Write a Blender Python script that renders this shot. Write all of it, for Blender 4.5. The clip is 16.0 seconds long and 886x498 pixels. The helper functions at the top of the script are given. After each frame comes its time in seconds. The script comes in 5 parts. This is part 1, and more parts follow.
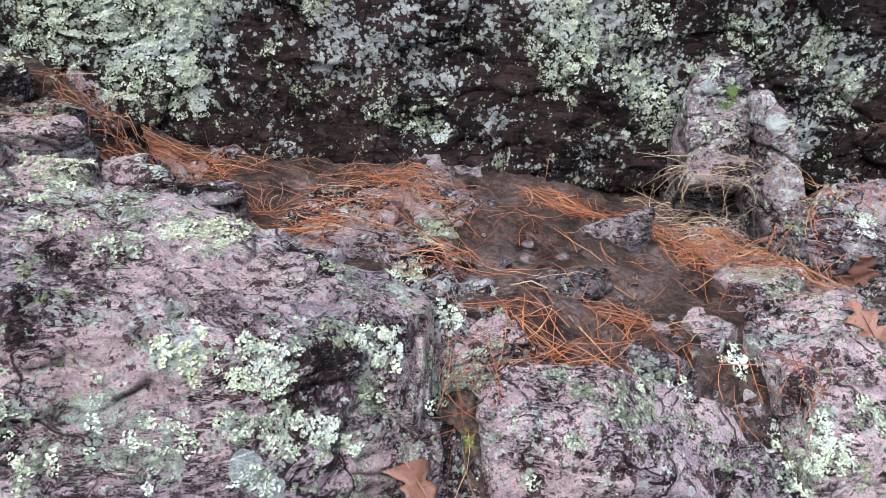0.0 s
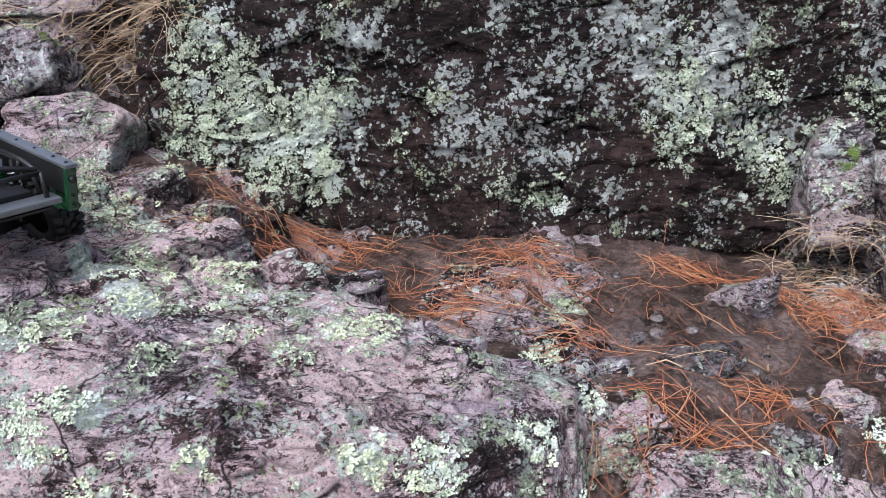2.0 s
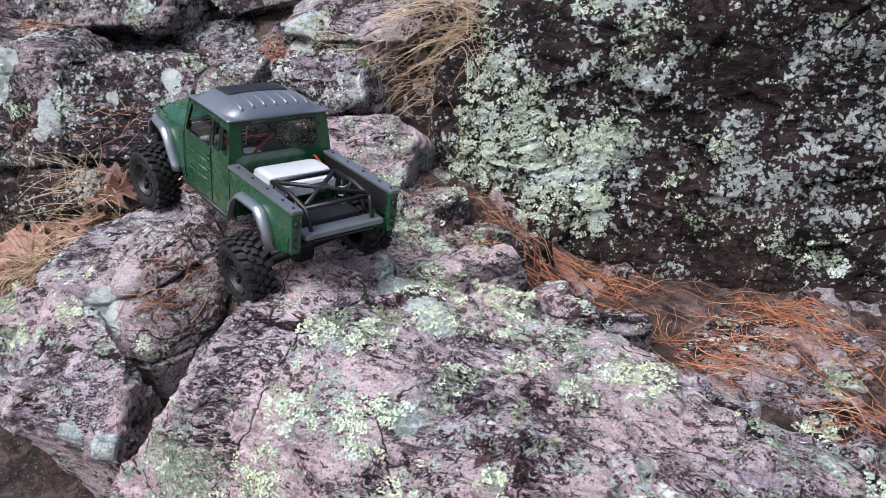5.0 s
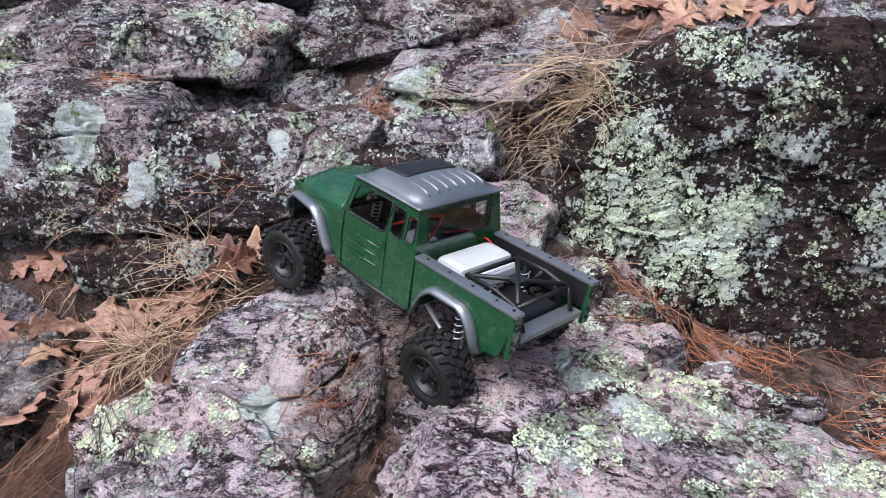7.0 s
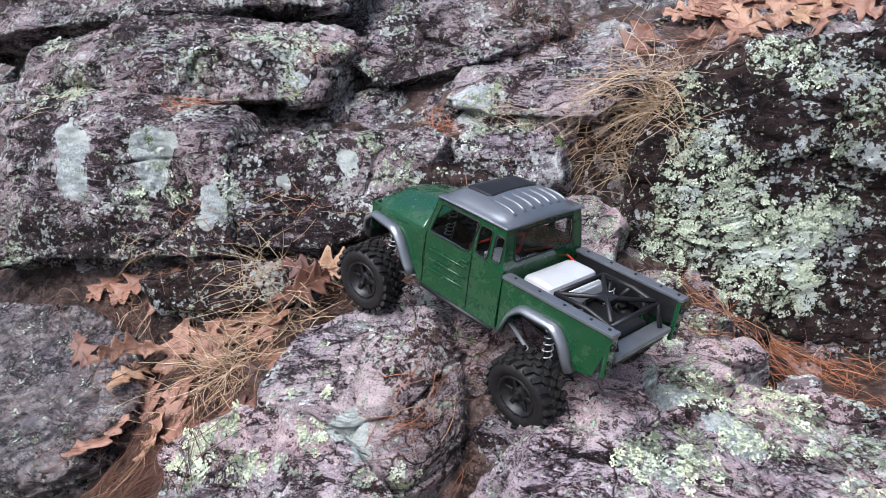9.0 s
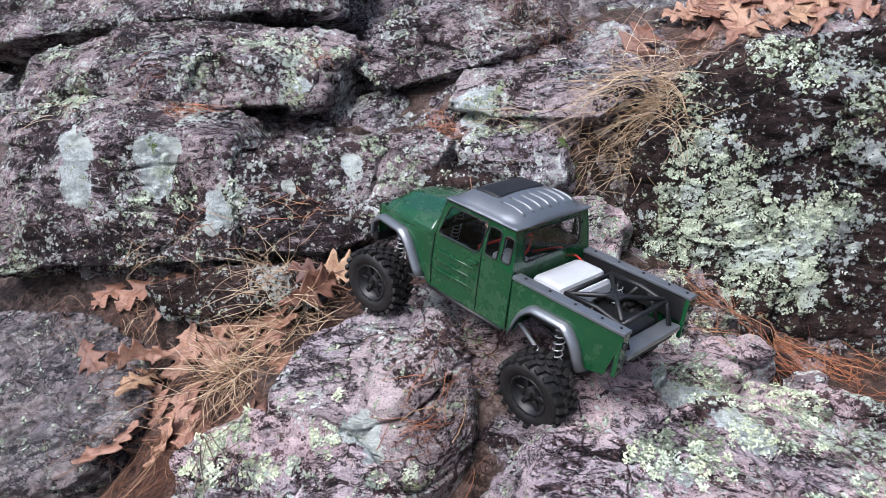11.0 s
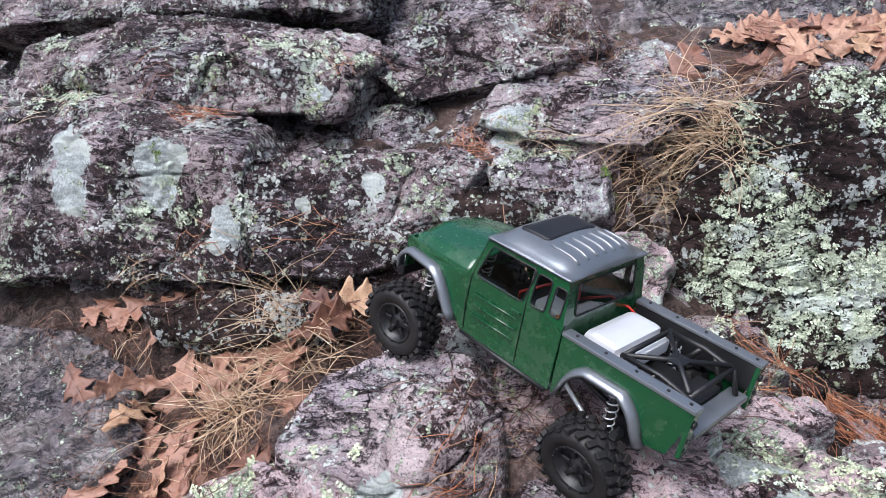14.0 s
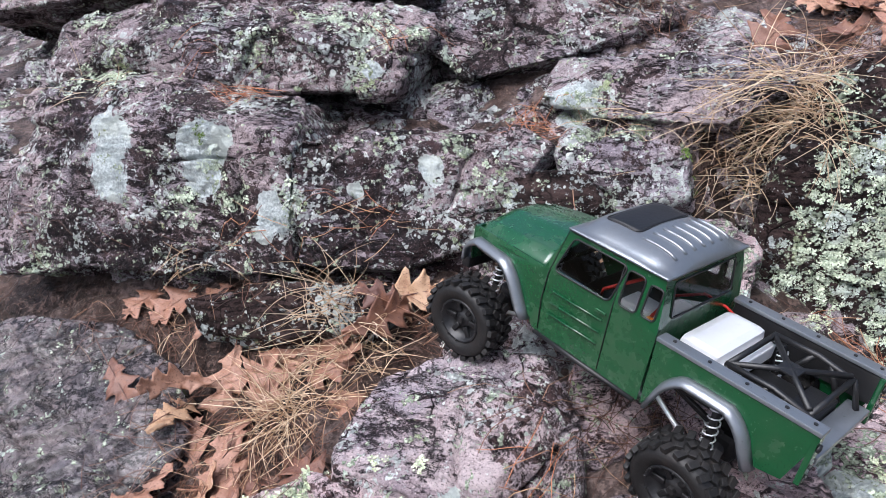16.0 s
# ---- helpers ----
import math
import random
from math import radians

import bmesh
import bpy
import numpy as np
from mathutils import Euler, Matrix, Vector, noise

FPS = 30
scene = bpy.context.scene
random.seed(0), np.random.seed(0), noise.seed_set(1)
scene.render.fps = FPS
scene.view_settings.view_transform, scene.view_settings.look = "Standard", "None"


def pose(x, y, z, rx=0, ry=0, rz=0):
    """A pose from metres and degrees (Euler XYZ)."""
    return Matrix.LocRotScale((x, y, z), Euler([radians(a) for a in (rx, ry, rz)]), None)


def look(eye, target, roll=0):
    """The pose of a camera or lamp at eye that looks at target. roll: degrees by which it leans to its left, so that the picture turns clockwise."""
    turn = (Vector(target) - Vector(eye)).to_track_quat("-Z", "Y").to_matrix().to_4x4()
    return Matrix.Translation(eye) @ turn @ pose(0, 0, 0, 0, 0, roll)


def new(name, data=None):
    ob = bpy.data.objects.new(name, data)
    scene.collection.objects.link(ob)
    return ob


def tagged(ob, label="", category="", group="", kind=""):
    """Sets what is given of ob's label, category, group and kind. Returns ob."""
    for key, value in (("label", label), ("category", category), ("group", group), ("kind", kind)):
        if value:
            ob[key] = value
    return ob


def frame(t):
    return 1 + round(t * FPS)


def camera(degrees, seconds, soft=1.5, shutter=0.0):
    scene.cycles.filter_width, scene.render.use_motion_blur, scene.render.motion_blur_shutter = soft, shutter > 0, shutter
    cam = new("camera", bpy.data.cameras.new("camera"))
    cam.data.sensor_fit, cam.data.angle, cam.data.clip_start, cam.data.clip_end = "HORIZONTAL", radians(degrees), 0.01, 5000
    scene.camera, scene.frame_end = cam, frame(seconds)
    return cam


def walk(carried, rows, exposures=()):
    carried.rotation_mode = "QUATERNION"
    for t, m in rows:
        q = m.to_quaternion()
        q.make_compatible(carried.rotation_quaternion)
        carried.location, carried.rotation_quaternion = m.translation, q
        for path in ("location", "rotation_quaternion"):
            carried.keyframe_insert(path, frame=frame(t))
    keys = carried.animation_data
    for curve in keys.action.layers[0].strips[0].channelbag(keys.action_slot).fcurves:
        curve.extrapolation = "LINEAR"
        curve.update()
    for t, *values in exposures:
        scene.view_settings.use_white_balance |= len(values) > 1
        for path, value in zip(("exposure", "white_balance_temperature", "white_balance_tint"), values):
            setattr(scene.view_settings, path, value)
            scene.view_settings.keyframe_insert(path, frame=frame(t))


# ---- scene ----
cam = camera(61.2, 16.0, soft=0.7)
METRES, EYE, TILT, LEAN, TURN = 1.08, 1.0, -30.0, 0.0, 0.0
ROWS = [
    (0.0, 0.0, 0.0, 0.0, -0.0, 0.0, 0.0),
    (0.5, -0.0125, -0.0127, 0.0217, 0.36, -0.19, 0.37),
    (1.0, -0.0322, -0.0381, 0.0508, 1.63, 0.19, 1.18),
    (1.5, -0.0463, -0.0557, 0.0699, 3.6, 1.46, 2.03),
    (2.0, -0.061, -0.0609, 0.0799, 6.55, 2.07, 2.24),
    (2.5, -0.0781, -0.0839, 0.0866, 11.08, 2.13, -0.34),
    (3.0, -0.0885, -0.0957, 0.0836, 13.86, 1.32, -2.24),
    (3.5, -0.1029, -0.1068, 0.0854, 15.82, 0.61, -2.85),
    (4.0, -0.1171, -0.1228, 0.091, 17.76, 0.26, -3.53),
    (4.5, -0.1413, -0.1363, 0.1085, 20.0, 0.61, -4.59),
    (5.0, -0.166, -0.1344, 0.1253, 21.01, 1.81, -5.42),
    (7.5, -0.5392, -0.1831, 0.2131, 16.17, 3.17, -4.64),
    (8.0, -0.5435, -0.1829, 0.2179, 17.87, 3.16, -3.91),
    (8.5, -0.5557, -0.1894, 0.2154, 18.63, 3.46, -3.78),
    (9.0, -0.5661, -0.1993, 0.2078, 18.9, 3.72, -3.73),
    (11.5, -0.5832, -0.212, 0.2039, 18.36, 4.1, -2.74),
    (12.0, -0.5784, -0.2142, 0.2025, 18.13, 4.21, -2.63),
    (12.5, -0.5882, -0.2186, 0.2022, 17.74, 4.06, -2.4),
    (13.0, -0.6223, -0.2141, 0.2087, 17.26, 4.03, -4.35),
    (13.5, -0.6571, -0.1873, 0.2322, 17.24, 4.11, -5.37),
    (14.0, -0.6716, -0.1297, 0.2604, 17.68, 3.9, -5.58),
    (14.5, -0.689, -0.0923, 0.2733, 18.9, 3.61, -5.76),
    (15.0, -0.711, -0.0732, 0.2768, 20.06, 2.96, -5.97),
    (15.5, -0.7298, -0.0648, 0.2836, 20.58, 2.54, -6.04),
    (16.0, -0.739, -0.0605, 0.2743, 20.32, 2.16, -5.76),
]
walk(cam, [(t, pose(0, 0, EYE, TILT, LEAN, TURN) @ pose(METRES * x, METRES * y, METRES * z, 90 + pitch, roll, yaw)) for t, x, y, z, yaw, pitch, roll in ROWS],
     exposures=[(0, 1.50, 5800, 11), (8, 1.55, 5800, 11), (13, 1.57, 5800, 11), (16, 1.67, 5800, 11)])

# ---- overcast daylight ----
world = bpy.data.worlds.new("overcast_sky")
scene.world = world
world.use_nodes = True
sky = world.node_tree.nodes.new("ShaderNodeTexSky")
sky.sky_type, sky.sun_disc = "NISHITA", False
sky.sun_elevation, sky.sun_rotation = radians(58), radians(200)
sky.air_density, sky.dust_density, sky.ozone_density = 1.0, 6.0, 1.0
backing = world.node_tree.nodes["Background"]
backing.inputs["Strength"].default_value = 0.055
world.node_tree.links.new(sky.outputs[0], backing.inputs[0])
sun = new("sun", bpy.data.lights.new("sun", "SUN"))
sun.data.energy, sun.data.angle, sun.data.color = 1.5, radians(45), (1.0, 0.97, 0.94)
sun.matrix_world = look((-0.6, -1.4, 4.0), (0, 0, 0))


# ---- numeric noise ----
def hash3(i, j, k, seed):
    h = (i * 374761393 + j * 668265263 + k * 2147483647 + seed * 1274126177).astype(np.uint32)
    h = (h ^ (h >> np.uint32(13))) * np.uint32(1274126177)
    return ((h ^ (h >> np.uint32(16))) & np.uint32(0xFFFF)) * np.float32(1 / 32767.5) - np.float32(1.0)


def value_noise(p, seed=0):
    """Smooth noise in -1..1 at the rows of p."""
    b = np.floor(p).astype(np.int64)
    f = p - b
    f = f * f * f * (f * (f * 6 - 15) + 10)
    out = 0
    for dx in (0, 1):
        for dy in (0, 1):
            for dz in (0, 1):
                w = (f[:, 0] if dx else 1 - f[:, 0]) * (f[:, 1] if dy else 1 - f[:, 1]) * (f[:, 2] if dz else 1 - f[:, 2])
                out = out + w * hash3(b[:, 0] + dx, b[:, 1] + dy, b[:, 2] + dz, seed)
    return out


def fbm(p, size, octaves=4, seed=0, gain=0.5):
    out, amp = 0, 1.0
    for o in range(octaves):
        out = out + amp * value_noise(p / size + 17.3 * o, seed + o)
        size, amp = size / 2.03, amp * gain
    return out


def smooth(a, b, x):
    t = np.clip((x - a) / (b - a), 0, 1)
    return t * t * (3 - 2 * t)


# ---- materials ----
class Nodes:
    """A short way to write a node material."""

    def __init__(self, name):
        self.mat = bpy.data.materials.new(name)
        self.mat.use_nodes = True
        self.tree = self.mat.node_tree
        self.bsdf = self.tree.nodes["Principled BSDF"]
        self.pos = self.tree.nodes.new("ShaderNodeNewGeometry").outputs["Position"]

    def put(self, socket, value):
        if isinstance(value, bpy.types.NodeSocket):
            self.tree.links.new(value, socket)
        elif isinstance(value, (tuple, list)):
            socket.default_value = (*value, 1.0) if len(value) == 3 and len(socket.default_value) == 4 else value
        else:
            socket.default_value = value

    def noise(self, scale, detail=4.0, rough=0.55, warp=0.0, vector=None):
        n = self.tree.nodes.new("ShaderNodeTexNoise")
        self.put(n.inputs["Vector"], vector or self.pos)
        for key, value in (("Scale", scale), ("Detail", detail), ("Roughness", rough), ("Distortion", warp)):
            n.inputs[key].default_value = value
        return n.outputs["Fac"]

    def cells(self, scale, out="Distance", feature="F1", vector=None):
        n = self.tree.nodes.new("ShaderNodeTexVoronoi")
        n.feature = feature
        self.put(n.inputs["Vector"], vector or self.pos)
        n.inputs["Scale"].default_value = scale
        return n.outputs[out]

    def ramp(self, x, a, b, lo=0.0, hi=1.0):
        n = self.tree.nodes.new("ShaderNodeMapRange")
        n.interpolation_type = "SMOOTHSTEP"
        self.put(n.inputs["Value"], x)
        for key, value in zip(("From Min", "From Max", "To Min", "To Max"), (a, b, lo, hi)):
            n.inputs[key].default_value = value
        return n.outputs[0]

    def calc(self, op, a, b=0.0):
        n = self.tree.nodes.new("ShaderNodeMath")
        n.operation = op
        self.put(n.inputs[0], a)
        self.put(n.inputs[1], b)
        return n.outputs[0]

    def mix(self, f, a, b):
        n = self.tree.nodes.new("ShaderNodeMix")
        n.data_type = "RGBA"
        self.put(n.inputs[0], f)
        self.put(n.inputs[6], a)
        self.put(n.inputs[7], b)
        return n.outputs[2]

    def shifted(self, amount, scale):
        """The position, pushed about by a noise."""
        n = self.tree.nodes.new("ShaderNodeTexNoise")
        n.inputs["Scale"].default_value = scale
        n.inputs["Detail"].default_value = 3.0
        self.put(n.inputs["Vector"], self.pos)
        m = self.tree.nodes.new("ShaderNodeVectorMath")
        m.operation = "MULTIPLY_ADD"
        self.put(m.inputs[0], n.outputs["Color"])
        m.inputs[1].default_value = (amount,) * 3
        self.put(m.inputs[2], self.pos)
        return m.outputs[0]

    def rosettes(self, scale, wobble):
        """Rounded lobes packed side by side: the distance from each one's middle, and its own random number."""
        n = self.tree.nodes.new("ShaderNodeTexVoronoi")
        n.inputs["Scale"].default_value = scale
        self.put(n.inputs["Vector"], self.shifted(wobble, scale * 0.9))
        s = self.tree.nodes.new("ShaderNodeSeparateColor")
        self.put(s.inputs[0], n.outputs["Color"])
        return n.outputs["Distance"], s.outputs[0]

    def random(self):
        return self.tree.nodes.new("ShaderNodeObjectInfo").outputs["Random"]

    def island(self):
        return self.tree.nodes.new("ShaderNodeNewGeometry").outputs["Random Per Island"]

    def done(self, color, rough=0.6, height=None, strength=0.5, distance=0.003, **more):
        self.put(self.bsdf.inputs["Base Color"], color)
        self.put(self.bsdf.inputs["Roughness"], rough)
        for key, value in more.items():
            self.put(self.bsdf.inputs[key.replace("_", " ")], value)
        if height is not None:
            b = self.tree.nodes.new("ShaderNodeBump")
            b.inputs["Strength"].default_value, b.inputs["Distance"].default_value = strength, distance
            self.put(b.inputs["Height"], height)
            self.put(self.bsdf.inputs["Normal"], b.outputs[0])
        return self.mat


def rock_material(name, light, mid, dark, stain, crust, green, wet, fine=1.0, pale=(0.70, 0.74, 0.71)):
    """Weathered rock. stain: how much is black, crust: how much is under pale specks, green: under leafy lichen; wet: its sheen.
    The rock's own fields "leafy", "crust", "damp" and "dust" say where lichen, moss and specks have settled."""
    k = Nodes(name)

    def grown(field):
        n = k.tree.nodes.new("ShaderNodeAttribute")
        n.attribute_name = field
        return n.outputs["Fac"]

    def tone(c, f):
        return tuple(min(1.0, f * x) for x in c)

    def centred(x, amount):
        return k.calc("MULTIPLY", k.calc("SUBTRACT", x, 0.5), amount)

    bend = k.shifted(0.05, 9.0)
    layered = k.tree.nodes.new("ShaderNodeMapping")
    layered.inputs["Rotation"].default_value = (radians(24), radians(-9), 0.3)
    layered.inputs["Scale"].default_value = (0.45, 0.9, 2.3)
    k.put(layered.inputs["Vector"], bend)
    layers = layered.outputs[0]
    grain = k.noise(340.0, 6.0, 0.74)
    mottle = k.noise(75.0, 9.0, 0.74, vector=bend)
    veins = k.noise(22.0, 12.0, 0.76, 0.6, vector=layers)
    broad = k.noise(5.0, 5.0, 0.6, vector=bend)
    zone = k.noise(3.2, 4.0, 0.6, 0.5)
    col = k.mix(k.ramp(veins, 0.42, 0.58), mid, light)
    col = k.mix(k.ramp(zone, 0.40, 0.54, 0.6, 0.0), col, k.mix(k.ramp(mottle, 0.40, 0.58), tone(mid, 1.15), tone(light, 1.15)))
    col = k.mix(k.ramp(broad, 0.46, 0.60, 0.0, 0.65), col, k.mix(k.ramp(veins, 0.42, 0.58), (mid[0] * 0.70, mid[1] * 0.78, mid[2] * 0.92), (light[0] * 0.78, light[1] * 0.85, light[2] * 0.96)))
    col = k.mix(k.ramp(mottle, 0.38, 0.45, 0.6, 0.0), col, tone(mid, 0.45))
    col = k.mix(k.ramp(grain, 0.55, 0.61, 0.0, 0.75 * fine), col, tone(mid, 0.12))
    col = k.mix(k.ramp(grain, 0.38, 0.43, 0.6 * fine, 0.0), col, tone(light, 1.35))
    # black stains, thicker where moss keeps the rock damp
    soak = k.calc("ADD", k.noise(7.0, 14.0, 0.70, 0.5, vector=bend), k.calc("ADD", centred(mottle, 0.95), k.calc("MULTIPLY", grown("damp"), 0.045)))
    black = k.ramp(soak, 0.705 - stain * 0.26, 0.730 - stain * 0.26, 0.0, 0.95)
    patch = k.calc("ADD", k.noise(26.0, 10.0, 0.68, 0.7, vector=layers), k.calc("ADD", centred(broad, 0.35), k.calc("MULTIPLY", grown("damp"), 0.05)))
    black = k.calc("MAXIMUM", black, k.ramp(patch, 0.725 - stain * 0.26, 0.740 - stain * 0.26, 0.0, 0.95))
    black = k.calc("MULTIPLY", black, k.ramp(grain, 0.36, 0.42, 0.45, 1.0))
    col = k.mix(black, col, k.mix(k.ramp(mottle, 0.45, 0.62), dark, (mid[0] * 0.26, mid[1] * 0.19, mid[2] * 0.18)))

    def threads(scale, width, mask):
        line = k.ramp(k.calc("ABSOLUTE", k.calc("SUBTRACT", k.noise(scale, 8.0, 0.70, vector=layers), 0.5)), 0.0, width, 1.0, 0.0)
        return k.calc("MULTIPLY", line, mask)

    crack = k.ramp(k.cells(6.0, feature="DISTANCE_TO_EDGE", vector=k.shifted(0.07, 16.0)), 0.0, 0.017, 1.0, 0.0)
    crack = k.calc("MULTIPLY", crack, k.ramp(k.noise(6.0, 3.0), 0.44, 0.54))
    crack = k.calc("MAXIMUM", crack, threads(11.0, 0.013, k.ramp(broad, 0.46, 0.52)))
    crack = k.calc("MAXIMUM", crack, threads(30.0, 0.034, k.ramp(k.noise(13.0, 5.0, 0.7), 0.50, 0.54)))
    crack = k.calc("MAXIMUM", crack, threads(70.0, 0.045, k.ramp(k.noise(10.0, 4.0, 0.7), 0.53, 0.58)))
    col = k.mix(k.calc("MULTIPLY", crack, 0.93), col, tone(dark, 0.8))

    # pale crust: round dots and ragged crumbs, gathered in fields
    field = k.calc("ADD", k.noise(8.0, 5.0, 0.64, 0.3), k.calc("MULTIPLY", grown("dust"), 0.07))
    crumbs = k.noise(80.0, 8.0, 0.70)
    speck = k.ramp(k.calc("ADD", crumbs, centred(field, 0.62)), 0.715 - crust * 0.20, 0.722 - crust * 0.20)
    for scale, rate in ((62.0, 0.30), (120.0, 0.60)):
        spot = k.tree.nodes.new("ShaderNodeTexVoronoi")
        spot.inputs["Scale"].default_value = scale
        k.put(spot.inputs["Vector"], k.shifted(0.004, 150.0))
        pick = k.tree.nodes.new("ShaderNodeSeparateColor")
        k.put(pick.inputs[0], spot.outputs["Color"])
        size = k.ramp(pick.outputs[1], 0.0, 1.0, 0.16, 0.46)
        disc = k.ramp(k.calc("SUBTRACT", size, k.calc("ADD", spot.outputs["Distance"], centred(crumbs, 0.6))), 0.0, 0.03)
        there = k.ramp(k.calc("SUBTRACT", k.ramp(field, 0.66 - crust * 0.30, 0.86 - crust * 0.30, 0.0, rate), pick.outputs[0]), 0.0, 0.01)
        speck = k.calc("MAXIMUM", speck, k.calc("MULTIPLY", disc, there))
    chalk = k.mix(k.ramp(k.noise(45.0, 7.0, 0.75), 0.40, 0.60), tone(pale, 0.62), tone(pale, 1.12))
    chalk = k.mix(k.ramp(grain, 0.57, 0.62, 0.0, 0.6), chalk, tone(pale, 0.25))
    col = k.mix(k.calc("MULTIPLY", speck, 0.94), col, chalk)
    # broad pale plates of crust
    ragged = k.calc("ADD", k.calc("MULTIPLY", k.noise(22.0, 8.0, 0.7, 0.4), 0.6), k.calc("MULTIPLY", crumbs, 0.4))
    smear = k.ramp(k.calc("ADD", grown("crust"), centred(ragged, 2.1)), 0.40, 0.42)
    plate = k.mix(k.ramp(k.noise(260.0, 6.0, 0.72), 0.42, 0.58), (0.43, 0.48, 0.48), (0.68, 0.73, 0.72))
    plate = k.mix(k.ramp(k.noise(11.0, 4.0, 0.6), 0.50, 0.56, 0.0, 0.6), plate, (0.62, 0.66, 0.60))
    col = k.mix(smear, col, plate)
    # leafy lichen in small lobes
    wild = k.ramp(k.noise(6.5, 4.0, 0.6, 0.2), 0.76 - green * 0.4, 1.0 - green * 0.4)
    spread = k.calc("MAXIMUM", grown("leafy"), wild)
    spread = k.calc("ADD", spread, centred(k.noise(34.0, 6.0, 0.66, 0.3), 2.7))
    leafy, lobes = None, None
    for scale, wobble, need in ((110.0, 0.011, 0.08), (220.0, 0.007, 0.14)):
        far_off, chance = k.rosettes(scale, wobble)
        here = k.ramp(k.calc("SUBTRACT", spread, k.calc("MULTIPLY", chance, 0.62)), need - 0.01, need + 0.03)
        here = k.calc("MULTIPLY", here, k.ramp(far_off, 0.52, 0.58, 1.0, 0.0))
        leafy = here if leafy is None else k.calc("MAXIMUM", leafy, here)
        lobes = far_off if lobes is None else k.calc("MULTIPLY", k.calc("ADD", lobes, far_off), 0.75)
    # each lobe darkens to its rim: shade between lobes put into the colour
    mint = k.mix(k.ramp(lobes, 0.30, 0.85), (0.80, 0.86, 0.69), (0.30, 0.36, 0.25))
    mint = k.mix(k.ramp(k.noise(9.0, 3.0), 0.50, 0.62, 0.0, 0.6), mint, (0.60, 0.68, 0.62))
    mint = k.mix(k.ramp(k.noise(14.0, 4.0, 0.6), 0.56, 0.66, 0.0, 0.6), mint, (0.38, 0.43, 0.19))
    mint = k.mix(k.ramp(grain, 0.56, 0.60, 0.0, 0.8), mint, (0.06, 0.07, 0.045))
    col = k.mix(leafy, col, mint)
    sheen = k.ramp(k.noise(30.0, 4.0), 0.35, 0.65, 0.60 - wet * 0.42, 0.85 - wet * 0.45)
    sheen = k.mix(k.calc("MAXIMUM", leafy, speck), sheen, (0.85, 0.85, 0.85))
    height = k.calc("ADD", k.calc("MULTIPLY", veins, 2.6), k.calc("ADD", k.calc("MULTIPLY", grain, 1.1), k.calc("MULTIPLY", mottle, 1.2)))
    height = k.calc("SUBTRACT", height, k.calc("MULTIPLY", crack, 1.1))
    height = k.calc("ADD", height, k.calc("MULTIPLY", k.calc("MULTIPLY", leafy, lobes), -0.5))
    height = k.calc("ADD", height, k.calc("MULTIPLY", leafy, 0.9))
    height = k.calc("ADD", height, k.calc("MULTIPLY", speck, 0.25))
    return k.done(col, sheen, height, 1.0, 0.0042 if wet < 1 else 0.0045, Specular_IOR_Level=0.16 if wet < 1 else 0.8, Coat_Weight=0.0 if wet < 1 else 0.35, Coat_Roughness=0.25)


PINK, MAUVE, BLACK = (0.70, 0.56, 0.56), (0.45, 0.335, 0.355), (0.007, 0.005, 0.006)
slab_rock = rock_material("pink_lichened_rock", PINK, MAUVE, BLACK, 0.48, 0.50, 0.64, 0.6)
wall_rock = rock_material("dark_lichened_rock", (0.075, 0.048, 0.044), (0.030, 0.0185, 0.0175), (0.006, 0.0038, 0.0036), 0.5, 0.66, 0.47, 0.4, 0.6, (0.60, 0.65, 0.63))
grey_rock = rock_material("grey_lichened_rock", (0.50, 0.425, 0.435), (0.27, 0.212, 0.225), BLACK, 0.60, 0.62, 0.55, 0.6)
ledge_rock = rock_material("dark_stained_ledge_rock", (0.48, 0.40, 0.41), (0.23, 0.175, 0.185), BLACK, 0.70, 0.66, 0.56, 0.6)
wet_rock = rock_material("wet_dark_rock", (0.30, 0.25, 0.25), (0.135, 0.107, 0.109), (0.012, 0.009, 0.010), 0.44, 0.1, -0.4, 1.15, 0.7)
boulder_rock = rock_material("grey_pink_boulder_rock", (0.60, 0.50, 0.50), (0.36, 0.282, 0.293), BLACK, 0.45, 0.54, 0.50, 0.6)


